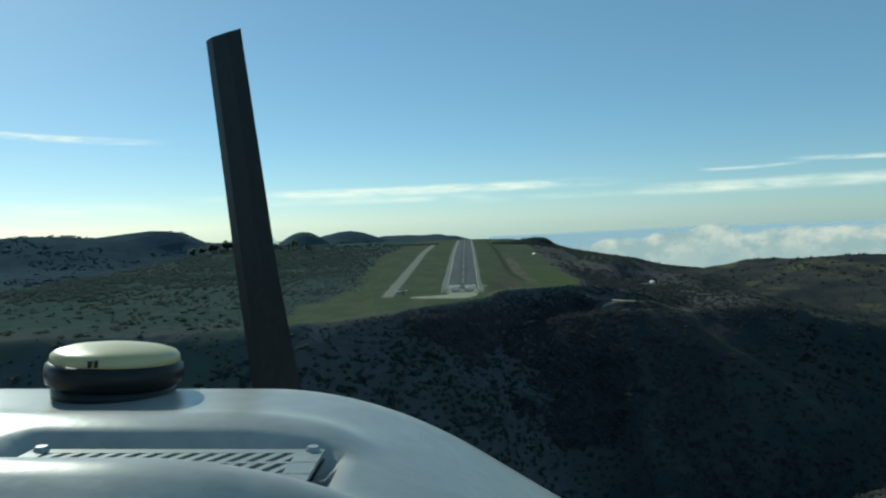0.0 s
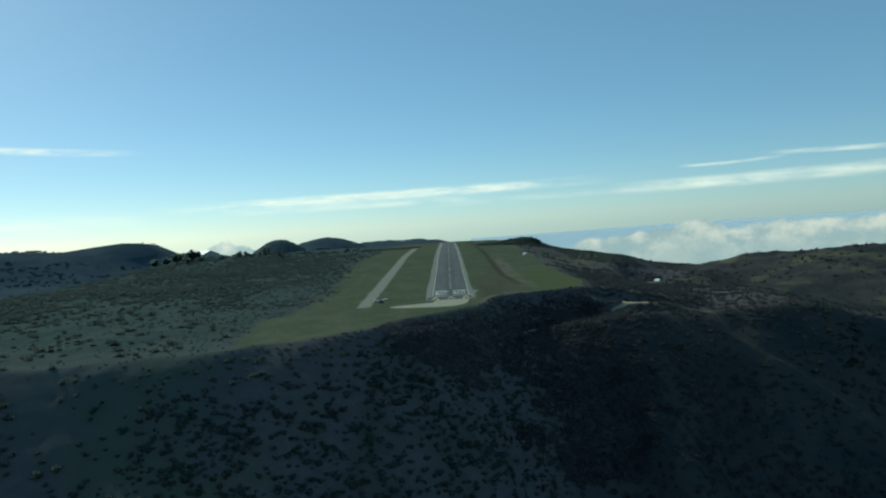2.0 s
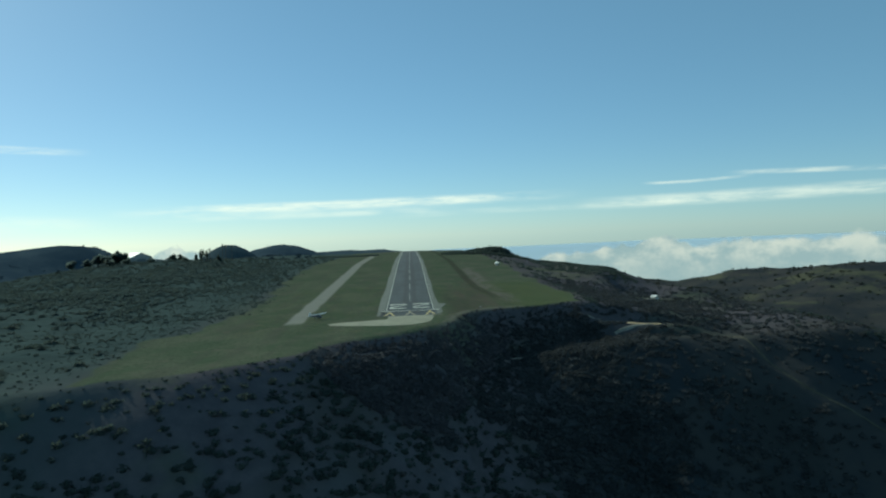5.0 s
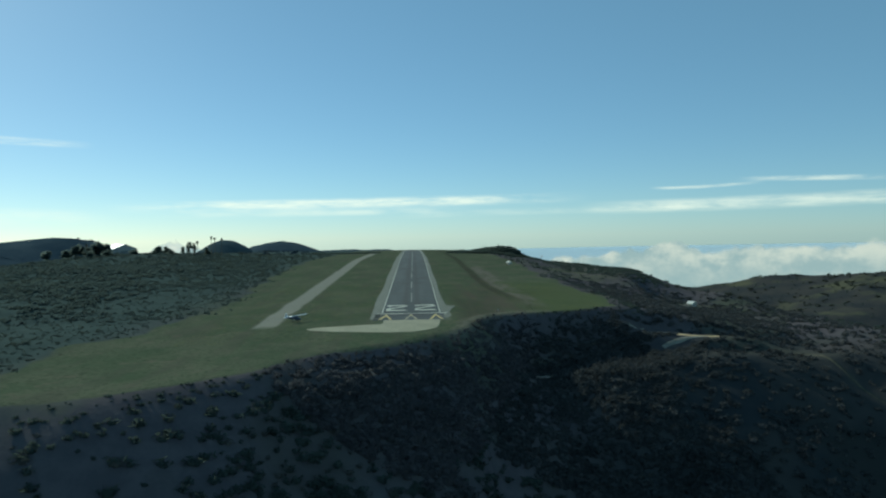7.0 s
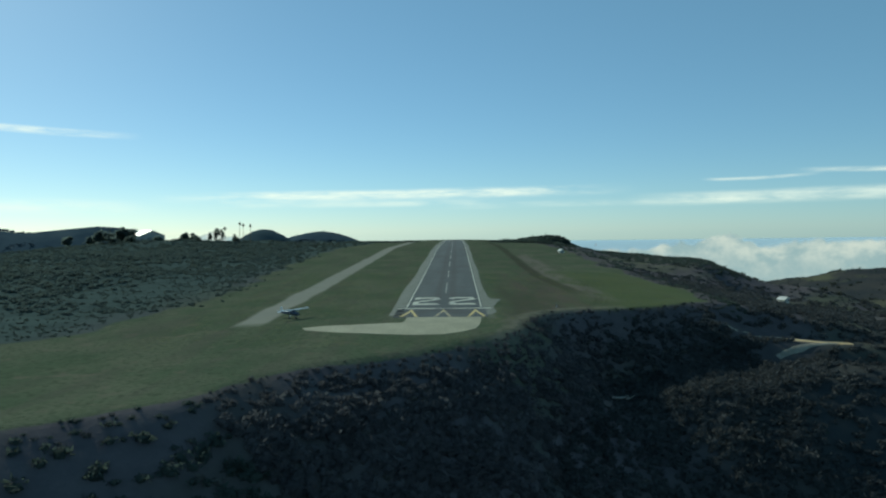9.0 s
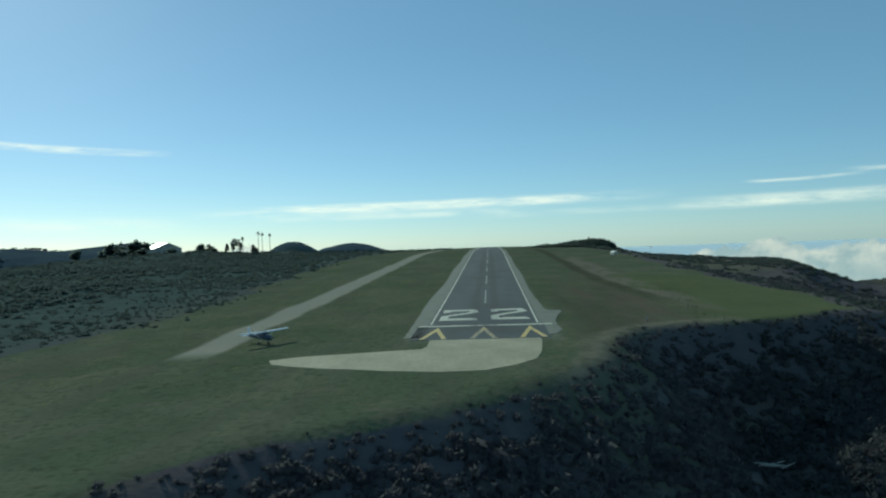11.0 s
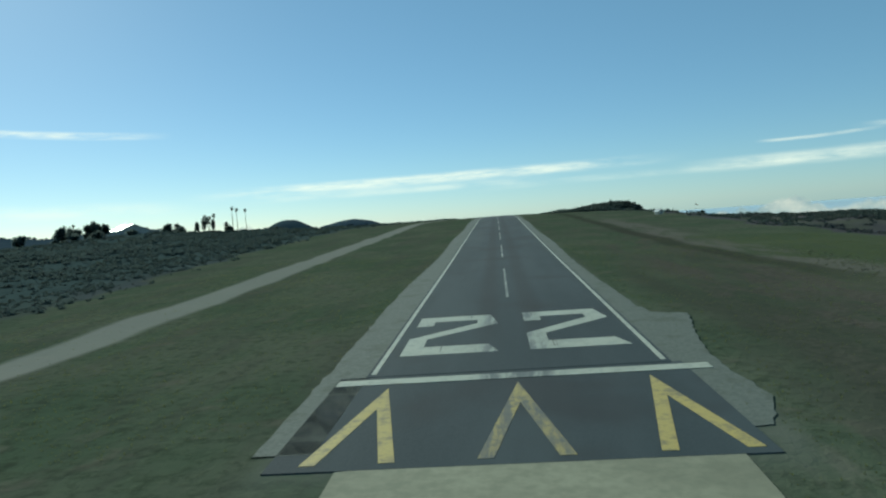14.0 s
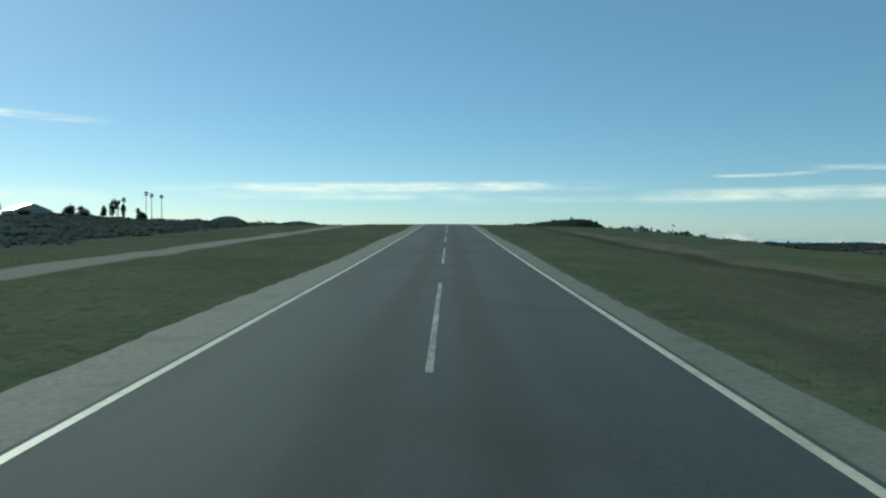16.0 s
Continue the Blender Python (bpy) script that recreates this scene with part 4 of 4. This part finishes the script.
DOOR = grained("painted_door", (0.16, 0.17, 0.17), (0.2, 0.21, 0.2), 5, 0.6)
STEEL = grained("grey_steel", (0.35, 0.36, 0.36), (0.45, 0.45, 0.45), 12, 0.45, 0.6)
ORANGE = grained("faded_orange_cloth", (0.55, 0.2, 0.07), (0.62, 0.28, 0.12), 6, 0.9)


def gable_house(name, x, y, turn, wide, deep, wall_h, roof_h, label, category, wall, roof, doors, windows):
    """A gabled building: walls with pierced openings, two roof slopes, doors and windows."""
    top = empty(name, pose(x, y, float(height(x, y)) - 0.3, 0, 0, turn), label, category)
    bm = poly_bm([(-wide / 2, 0), (wide / 2, 0), (wide / 2, wall_h), (0, wall_h + roof_h), (-wide / 2, wall_h)], -deep / 2, deep / 2)
    bmesh.ops.rotate(bm, cent=(0, 0, 0), matrix=Matrix.Rotation(radians(90), 3, "X"), verts=bm.verts[:])
    part("wall", bm, wall, top)
    eave = 0.5
    run = wide / 2 + eave
    ang = math.atan2(roof_h, wide / 2)
    for s in (-1, 1):
        L = run / math.cos(ang)
        bm = box_bm(0, L, -deep / 2 - eave, deep / 2 + eave, 0.02, 0.22)
        bmesh.ops.rotate(bm, cent=(0, 0, 0), matrix=Matrix.Rotation(ang, 3, "Y"), verts=bm.verts[:])
        if s < 0:
            bmesh.ops.scale(bm, vec=(-1, 1, 1), verts=bm.verts[:])
            bmesh.ops.reverse_faces(bm, faces=bm.faces[:])
        bmesh.ops.translate(bm, vec=(0, 0, wall_h + roof_h), verts=bm.verts[:])
        part("roof", bm, roof, top)
    for cx, w, h in doors:
        d = part("door", box_bm(cx - w / 2, cx + w / 2, -deep / 2 - 0.08, -deep / 2 + 0.1, 0.2, h, 0.02), DOOR, top)
        part("handle", box_bm(cx + w * 0.36, cx + w * 0.42, -deep / 2 - 0.16, -deep / 2 - 0.08, 1.1, 1.25), STEEL, d)
    for cx, cz, w, h in windows:
        wn_ = part("window", box_bm(cx - w / 2 - 0.1, cx + w / 2 + 0.1, -deep / 2 - 0.06, -deep / 2 + 0.1, cz - h / 2 - 0.1, cz + h / 2 + 0.1, 0.02), WHITE_WALL, top)
        part("pane", box_bm(cx - w / 2, cx + w / 2, -deep / 2 - 0.075, -deep / 2 - 0.05, cz - h / 2, cz + h / 2), GLASS, wn_)
    return top


gable_house("hangar", -352, 588, 52, 30, 24, 6.4, 5.8, "large gabled hangar with a bright pale metal roof", "hangar", GREY_WALL, ROOF_METAL,
            [(0, 12, 4.2)], [(-11, 2.2, 1.6, 1.2), (11, 2.2, 1.6, 1.2)])
gable_house("house", -312, 604, 20, 16, 11, 3.2, 2.4, "low stucco house with a brown roof among trees", "house", GREY_WALL, ROOF_TILE,
            [(0, 1.2, 2.2)], [(-5, 1.7, 1.4, 1.2), (5, 1.7, 1.4, 1.2)])
gable_house("hut", 172.5, 156.8, 32, 3.8, 3.6, 1.9, 1.2, "small white hut with a bright metal roof beside a dirt track", "hut", WHITE_WALL, ROOF_METAL,
            [(-0.9, 0.9, 2.0)], [(1.0, 1.4, 0.8, 0.7)])
gable_house("shed", 79, 297, 32, 3.0, 2.6, 1.7, 1.0, "small white equipment shed in the grass", "shed", WHITE_WALL, ROOF_METAL,
            [(0, 0.9, 1.8)], [])

rt = random.Random(5)
for k, (x, y, h, s) in enumerate([(-363, 500, 12, 5.2), (-355, 506, 10, 4.6), (-352, 524, 12.5, 5), (-351, 530, 13, 5.2), (-345, 534, 11, 4.4), (-287, 534, 8.5, 4.6), (-279, 540, 7.5, 4),
                                  (-258, 528, 9.5, 2.2), (-252, 530, 11.5, 2.2), (-247, 536, 11, 2.0), (-378, 470, 9, 5), (-268, 520, 5, 3.6),
                                  (-232, 534, 4.5, 3), (-340, 480, 6.5, 4), (-325, 490, 6, 4), (-300, 500, 5.5, 4), (-390, 540, 10, 5)]):
    tree(x, y, h * 1.12, s * 1.08, 100 + k, "dark rounded evergreen tree near the hangar")
for k, (x, y, h, f) in enumerate([(-243, 520, 12.5, 1.0), (-239, 521, 14.5, 1.1), (-226, 528, 20, 1.0), (-223, 531, 19, 1.0), (-215, 530, 18.5, 0.9), (-230.5, 524, 7, 1.3), (-350, 498, 14, 0.8), (-246, 524, 9, 1.2)]):
    palm(x, y, h, k, f)

# dense brush over the whole rise below the buildings
x, y = thrown(12500, -420, -70, 0, 560, lambda x, y: (1 - grassiness(x, y)) * (0.12 + 0.88 * smooth(fractal(x, y, 50, 66, 3) + 0.35 * smooth(-x, 110, 200), -0.12, 0.3)) * off_tracks(x, y) * (np.hypot(x + 345, y - 570) > 34))
grow = 0.5 + 0.5 * smooth(-x, 80, 190)
scatter("rise_brush", plain_blobs, x, y, rng.uniform(0.7, 2.1, len(x)) * grow, RISE, "dense dark brush below the buildings", "scrub")


# ---- windsock beyond the grass on the right ----
sock = empty("windsock", pose(121, 385, float(height(121, 385)) - 0.1), "grey pole with a faded orange windsock", "windsock")
part("pole", tube_bm((0, 0, 0), (0, 0, 7.2), 0.09, 0.05, 10), STEEL, sock)
part("hoop", tube_bm((0, 0, 6.9), (0.25, 0, 6.9), 0.03, 0.03, 8), STEEL, sock)
part("sleeve", tube_bm((0.2, 0, 6.9), (1.7, 0.2, 6.0), 0.32, 0.16, 12), ORANGE, sock, "faded orange cloth sleeve")


# ---- a bleached fallen tree on the canyon slope ----
DEADWOOD = grained("bleached_wood", (0.3, 0.29, 0.26), (0.42, 0.4, 0.36), 7, 0.9, bump=0.4, dist=0.02, stretch=(1, 0.2, 1))
lx, ly = 43.0, -33.0
fallen = empty("fallen_tree", pose(lx, ly, float(height(lx, ly)) + 0.9, 0, 0, -40), "bleached dead tree lying in the dark chaparral", "fallen tree")
part("trunk", tube_bm((-3.2, 0, 0.0), (3.4, 0.3, 0.7), 0.42, 0.2, 10), DEADWOOD, fallen)
for bx0, dx, dy, dz in ((0.6, 2.2, 1.3, 0.8), (1.6, 2.0, -1.2, 0.9), (2.8, 1.8, 0.8, 1.1), (-0.8, 1.2, -1.0, 0.5)):
    part("limb", tube_bm((bx0, 0.1, 0.35), (bx0 + dx, 0.1 + dy, 0.35 + dz), 0.16, 0.05, 8), DEADWOOD, fallen)

# ---- a pair of approach light units on a bare patch beside the threshold ----
def light_unit(x, y, turn):
    """A white lamp box on two legs over a small slab."""
    top = empty("approach_light", pose(x, y, float(height(x, y)), 0, 0, turn), "pale grey approach light box on short legs", "runway light", "approach lights")
    part("slab", box_bm(-0.4, 0.4, -0.3, 0.3, -0.12, 0.06, 0.02), CRUMBLED, top, "pale concrete slab")
    for s_ in (-0.13, 0.13):
        part("leg", tube_bm((s_, 0, 0.05), (s_, 0, 0.42), 0.03, 0.03, 8), STEEL, top)
    bx = part("lamp_box", box_bm(-0.16, 0.16, -0.14, 0.14, 0.4, 0.62, 0.03), STEEL, top, "pale grey lamp box")
    part("lens", tube_bm((0, -0.17, 0.51), (0, -0.13, 0.51), 0.08, 0.08, 16), GLASS, bx)


light_unit(33.8, 3.4, 4)
light_unit(33.2, 0.2, -6)


# ---- small aeroplane parked at the end of the taxi strip ----
AIR_WHITE = Mat("white_gloss_paint", 0.3, spec=0.5).color((0.72, 0.73, 0.74)).m
AIR_DARK = grained("dark_blue_paint", (0.05, 0.07, 0.11), (0.07, 0.09, 0.13), 4, 0.35)
RUBBER = grained("black_rubber", (0.02, 0.02, 0.02), (0.035, 0.035, 0.035), 30, 0.8)


def section_bm(stations, n=16):
    """A hull through oval sections (y, centre height, half width, half height)."""
    bm = bmesh.new()
    rings = []
    for yy, zc, w, h in stations:
        rings.append([bm.verts.new((w * math.cos(a), yy, zc + h * math.sin(a))) for a in (2 * math.pi * k / n for k in range(n))])
    for a, b in zip(rings, rings[1:]):
        for k in range(n):
            bm.faces.new((a[k], b[k], b[(k + 1) % n], a[(k + 1) % n]))
    bm.faces.new(rings[0])
    bm.faces.new(rings[-1][::-1])
    for f in bm.faces:
        f.smooth = True
    bmesh.ops.recalc_face_normals(bm, faces=bm.faces[:])
    return bm


def foil_bm(span0, span1, chord0, chord1, y0, z0, z1, thick, sweep=0.0):
    """Half a wing with a rounded section, from span0 to span1 along x."""
    bm = bmesh.new()
    prof = [(0.0, 0.0), (0.06, 0.45), (0.3, 0.6), (0.7, 0.35), (1.0, 0.03), (0.7, -0.15), (0.3, -0.3), (0.06, -0.25)]
    rings = []
    for sx_, ch, dz, dy in ((span0, chord0, z0, 0), (span1, chord1, z1, sweep)):
        rings.append([bm.verts.new((sx_, y0 - dy - p * ch, dz + q * thick)) for p, q in prof])
    n = len(prof)
    for k in range(n):
        bm.faces.new((rings[0][k], rings[0][(k + 1) % n], rings[1][(k + 1) % n], rings[1][k]))
    bm.faces.new(rings[0][::-1])
    bm.faces.new(rings[1])
    bmesh.ops.recalc_face_normals(bm, faces=bm.faces[:])
    return bm


plane = empty("parked_aeroplane", pose(-41, -17, float(height(-41, -17)), 0, 0, -125), "white high-wing light aeroplane parked on the grass", "aeroplane")
body = part("fuselage", section_bm([(2.4, 1.25, 0.25, 0.25), (2.2, 1.25, 0.45, 0.42), (1.2, 1.3, 0.55, 0.55), (0.5, 1.5, 0.58, 0.75), (-0.8, 1.55, 0.56, 0.72), (-2.0, 1.4, 0.4, 0.48), (-4.6, 1.35, 0.12, 0.2)]), AIR_DARK, plane, "dark blue fuselage")
part("windscreen", section_bm([(1.0, 1.86, 0.42, 0.14), (0.6, 2.0, 0.5, 0.24), (0.3, 2.05, 0.5, 0.22)], 12), GLASS, body)
for s in (-1, 1):
    part("wing", foil_bm(s * 0.3, s * 5.3, 1.55, 1.1, 0.75, 2.25, 2.4, 0.3), AIR_WHITE, plane, "white wing")
    part("strut", tube_bm((s * 0.5, 0.1, 1.0), (s * 2.6, 0.1, 2.3), 0.04, 0.04, 8), AIR_WHITE, plane)
    part("stabilizer", foil_bm(s * 0.08, s * 1.65, 0.95, 0.7, -3.8, 1.5, 1.5, 0.1), AIR_WHITE, plane)
    part("gear_leg", tube_bm((s * 0.4, -0.1, 0.95), (s * 1.05, -0.1, 0.25), 0.05, 0.04, 8), AIR_WHITE, plane)
    w_ = part("wheel", tube_bm((s * 1.0, -0.1, 0.24), (s * 1.16, -0.1, 0.24), 0.24, 0.24, 18), RUBBER, plane)
    part("rim", tube_bm((s * 0.99, -0.1, 0.24), (s * 1.17, -0.1, 0.24), 0.11, 0.11, 12), STEEL, w_)
part("nose_leg", tube_bm((0, 1.6, 0.95), (0, 1.6, 0.25), 0.05, 0.04, 8), STEEL, plane)
part("wheel", tube_bm((-0.07, 1.6, 0.21), (0.07, 1.6, 0.21), 0.21, 0.21, 18), RUBBER, plane)
fin = foil_bm(0, 1.5, 1.3, 0.75, -3.5, 0, 0, 0.1, 0.6)
bmesh.ops.rotate(fin, cent=(0, 0, 0), matrix=Matrix.Rotation(radians(-90), 3, "Y"), verts=fin.verts[:])
bmesh.ops.translate(fin, vec=(0, 0, 1.4), verts=fin.verts[:])
part("fin", fin, AIR_WHITE, plane)
prop_ = part("propeller", lathe_bm([(0.02, 0.3), (0.12, 0.12), (0.16, 0.0), (0.16, -0.06)], 16), STEEL, plane)
prop_.matrix_basis = pose(0, 2.4, 1.25, -90, 0, 0)
for s in (-1, 1):
    part("blade", foil_bm(s * 0.1, s * 0.95, 0.13, 0.09, 0.06, 0.02, 0.02, 0.03), RUBBER, prop_)


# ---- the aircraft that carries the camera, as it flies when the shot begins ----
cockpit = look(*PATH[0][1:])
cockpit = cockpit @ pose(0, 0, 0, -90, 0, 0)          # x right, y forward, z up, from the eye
VINYL = grained("grey_padded_vinyl", (0.35, 0.335, 0.31), (0.43, 0.41, 0.38), 60, 0.3, 0.0, 0.6, big=6, bump=0.15, dist=0.001)
BLACK = grained("black_plastic", (0.012, 0.012, 0.013), (0.022, 0.022, 0.023), 40, 0.4)
CREAM = grained("cream_plastic", (0.56, 0.46, 0.24), (0.64, 0.53, 0.29), 30, 0.35, spec=0.4, big=4)
PLATE = grained("grey_painted_plate", (0.30, 0.32, 0.31), (0.37, 0.38, 0.37), 50, 0.4, 0.2)
COWL = grained("pale_blue_cowl", (0.46, 0.52, 0.54), (0.54, 0.6, 0.62), 8, 0.3, 0.0, 0.5)


def dash_z(x, y):
    """Height of the padded dashboard's top."""
    d = np.maximum(x + 0.13, 0)
    z = -0.098 - np.where(d < 0.16, 1.85 * d * d, 1.85 * 0.0256 + 0.592 * (d - 0.16))
    z = z - 0.0045 - 5.0 * np.maximum(y - 0.50, 0) ** 2
    z = z + 0.0178 * np.exp(-((y - 0.280) / 0.027) ** 2) + 0.0055 * np.exp(-((y - 0.412) / 0.02) ** 2) * smooth(-x, 0.03, 0.075)
    inside = smooth(x, -0.235, -0.222) * (1 - smooth(x, -0.066, -0.052)) * smooth(y, 0.300, 0.313) * (1 - smooth(y, 0.376, 0.390))
    return z - 0.0135 * inside


me, *_ = sheet("dashboard", np.arange(-0.75, 0.5, 0.008), np.arange(0.17, 0.72, 0.007), dash_z)
bm = bmesh.new()
bm.from_mesh(me)
r = bmesh.ops.extrude_face_region(bm, geom=bm.faces[:])
for v in r["geom"]:
    if isinstance(v, bmesh.types.BMVert):
        v.co.z = min(v.co.z - 0.02, -0.3)
bmesh.ops.recalc_face_normals(bm, faces=bm.faces[:])
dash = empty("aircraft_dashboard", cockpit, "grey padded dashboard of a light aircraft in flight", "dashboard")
pad_ = part("padding", bm, VINYL, dash)
for f in pad_.data.polygons:
    f.use_smooth = True

# the slotted demister vent: rails with slanted ribs over a black well
vent = part("vent_well", box_bm(-0.222, -0.064, 0.312, 0.376, -0.1145, -0.113), BLACK, dash)
bm = bmesh.new()
for y0, y1 in ((0.312, 0.319), (0.3345, 0.3370), (0.3525, 0.3550), (0.370, 0.377)):
    bmesh.ops.create_cube(bm, size=1, matrix=Matrix.LocRotScale((-0.143, (y0 + y1) / 2, -0.1095), None, (0.158, y1 - y0, 0.002)))
for x0, x1 in ((-0.222, -0.212), (-0.078, -0.064)):
    bmesh.ops.create_cube(bm, size=1, matrix=Matrix.LocRotScale(((x0 + x1) / 2, 0.3445, -0.1095), None, (x1 - x0, 0.064, 0.002)))
for row in range(3):
    for k in range(14):
        m_ = Matrix.LocRotScale((-0.208 + k * 0.0098, 0.327 + row * 0.018, -0.1096), Euler((0, 0, radians(-28))), (0.0042, 0.022, 0.0019))
        bmesh.ops.create_cube(bm, size=1, matrix=m_)
plate = part("vent_grille", bm, PLATE, dash, "grey slotted vent grille")
for x in (-0.216, -0.07):
    part("screw", tube_bm((x, 0.374, -0.1095), (x, 0.374, -0.106), 0.0045, 0.003, 12), STEEL, plate)

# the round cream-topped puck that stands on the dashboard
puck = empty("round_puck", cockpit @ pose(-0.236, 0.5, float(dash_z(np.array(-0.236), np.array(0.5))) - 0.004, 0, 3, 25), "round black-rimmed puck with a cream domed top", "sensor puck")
part("foot", lathe_bm([(0.036, -0.004), (0.0405, 0.0), (0.0415, 0.009), (0.039, 0.0105)]), BLACK, puck)
part("rim", lathe_bm([(0.0405, 0.0095), (0.0445, 0.0118), (0.0462, 0.018), (0.0455, 0.0245), (0.0428, 0.027)]), BLACK, puck)
dome = part("dome", lathe_bm([(0.0432, 0.026), (0.0425, 0.0315), (0.04, 0.034), (0.032, 0.0365), (0.02, 0.0382), (0.004, 0.039)]), CREAM, puck, "cream plastic dome")
for x in (-0.0165, -0.0125):
    part("mark", box_bm(x - 0.0011, x + 0.0011, -0.0418, -0.039, 0.0275, 0.0325), BLACK, dome)

# the boxed compass on its bracket, beside the puck
base_z = float(dash_z(np.array(-0.345), np.array(0.40)))
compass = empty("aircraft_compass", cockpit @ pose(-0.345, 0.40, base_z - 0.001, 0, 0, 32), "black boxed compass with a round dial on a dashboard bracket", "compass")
part("bracket", box_bm(-0.02, 0.016, -0.012, 0.014, 0.0, 0.03, 0.003), BLACK, compass)
part("foot", box_bm(-0.03, 0.026, -0.022, 0.024, 0.0, 0.005, 0.0015), STEEL, compass)
part("housing", box_bm(-0.042, 0.042, -0.012, 0.05, 0.028, 0.112, 0.007), BLACK, compass)
face = part("dial", lathe_bm([(0.002, 0.0), (0.030, 0.0), (0.0305, 0.0012), (0.002, 0.0016)], 36), RUBBER, compass, "dark round dial with pale ticks")
face.matrix_basis = pose(-0.004, -0.0125, 0.07, 90, 0, 0)
ring = part("bezel", lathe_bm([(0.0305, -0.001), (0.034, 0.0), (0.0345, 0.003), (0.0325, 0.0045), (0.0305, 0.004), (0.0300, 0.001)], 36), BLACK, compass)
ring.matrix_basis = pose(-0.004, -0.0125, 0.07, 90, 0, 0)
for k in range(24):
    a_ = 2 * math.pi * k / 24
    tick = part("tick", box_bm(-0.0005, 0.0005, 0.0215 if k % 6 == 0 else 0.0245, 0.028, 0.0014, 0.0020), CREAM, face)
    tick.matrix_basis = Matrix.Rotation(a_, 4, "Z")
part("needle", box_bm(-0.0012, 0.0012, -0.012, 0.019, 0.0022, 0.003), CREAM, face)

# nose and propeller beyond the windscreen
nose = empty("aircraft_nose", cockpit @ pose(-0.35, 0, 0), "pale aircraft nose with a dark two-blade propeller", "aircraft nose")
bm = section_bm([(0.75, -0.72, 0.56, 0.36), (1.1, -0.74, 0.54, 0.36), (1.45, -0.76, 0.46, 0.33), (1.62, -0.78, 0.34, 0.26), (1.66, -0.78, 0.2, 0.16)], 28)
part("cowling", bm, COWL, nose)
spin = part("propeller", section_bm([(1.66, -0.78, 0.16, 0.16), (1.78, -0.78, 0.14, 0.14), (1.9, -0.78, 0.05, 0.05)], 18), STEEL, nose)
for s in (-1, 1):
    bm = foil_bm(0.1, 0.72, 0.2, 0.15, 0.1, 0.0, 0.0, 0.035)
    r = bmesh.ops.extrude_face_region(bm, geom=[max(bm.faces, key=lambda f: f.calc_center_median().x)])
    tip = [v for v in r["geom"] if isinstance(v, bmesh.types.BMVert)]
    for v in tip:
        v.co.x += 0.62
        v.co.y = 0.1 - 0.075 + (v.co.y - 0.1 + 0.075) * 0.85
    bmesh.ops.rotate(bm, cent=(0, 0, 0), matrix=Matrix.Rotation(radians(55), 3, "X"), verts=bm.verts[:])
    bmesh.ops.rotate(bm, cent=(0, 0, 0), matrix=Matrix.Rotation(radians(-98 if s > 0 else 82), 3, "Y"), verts=bm.verts[:])
    bmesh.ops.translate(bm, vec=(0, 1.76, -0.78), verts=bm.verts[:])
    part("blade", bm, BLACK, spin, "matt black propeller blade")
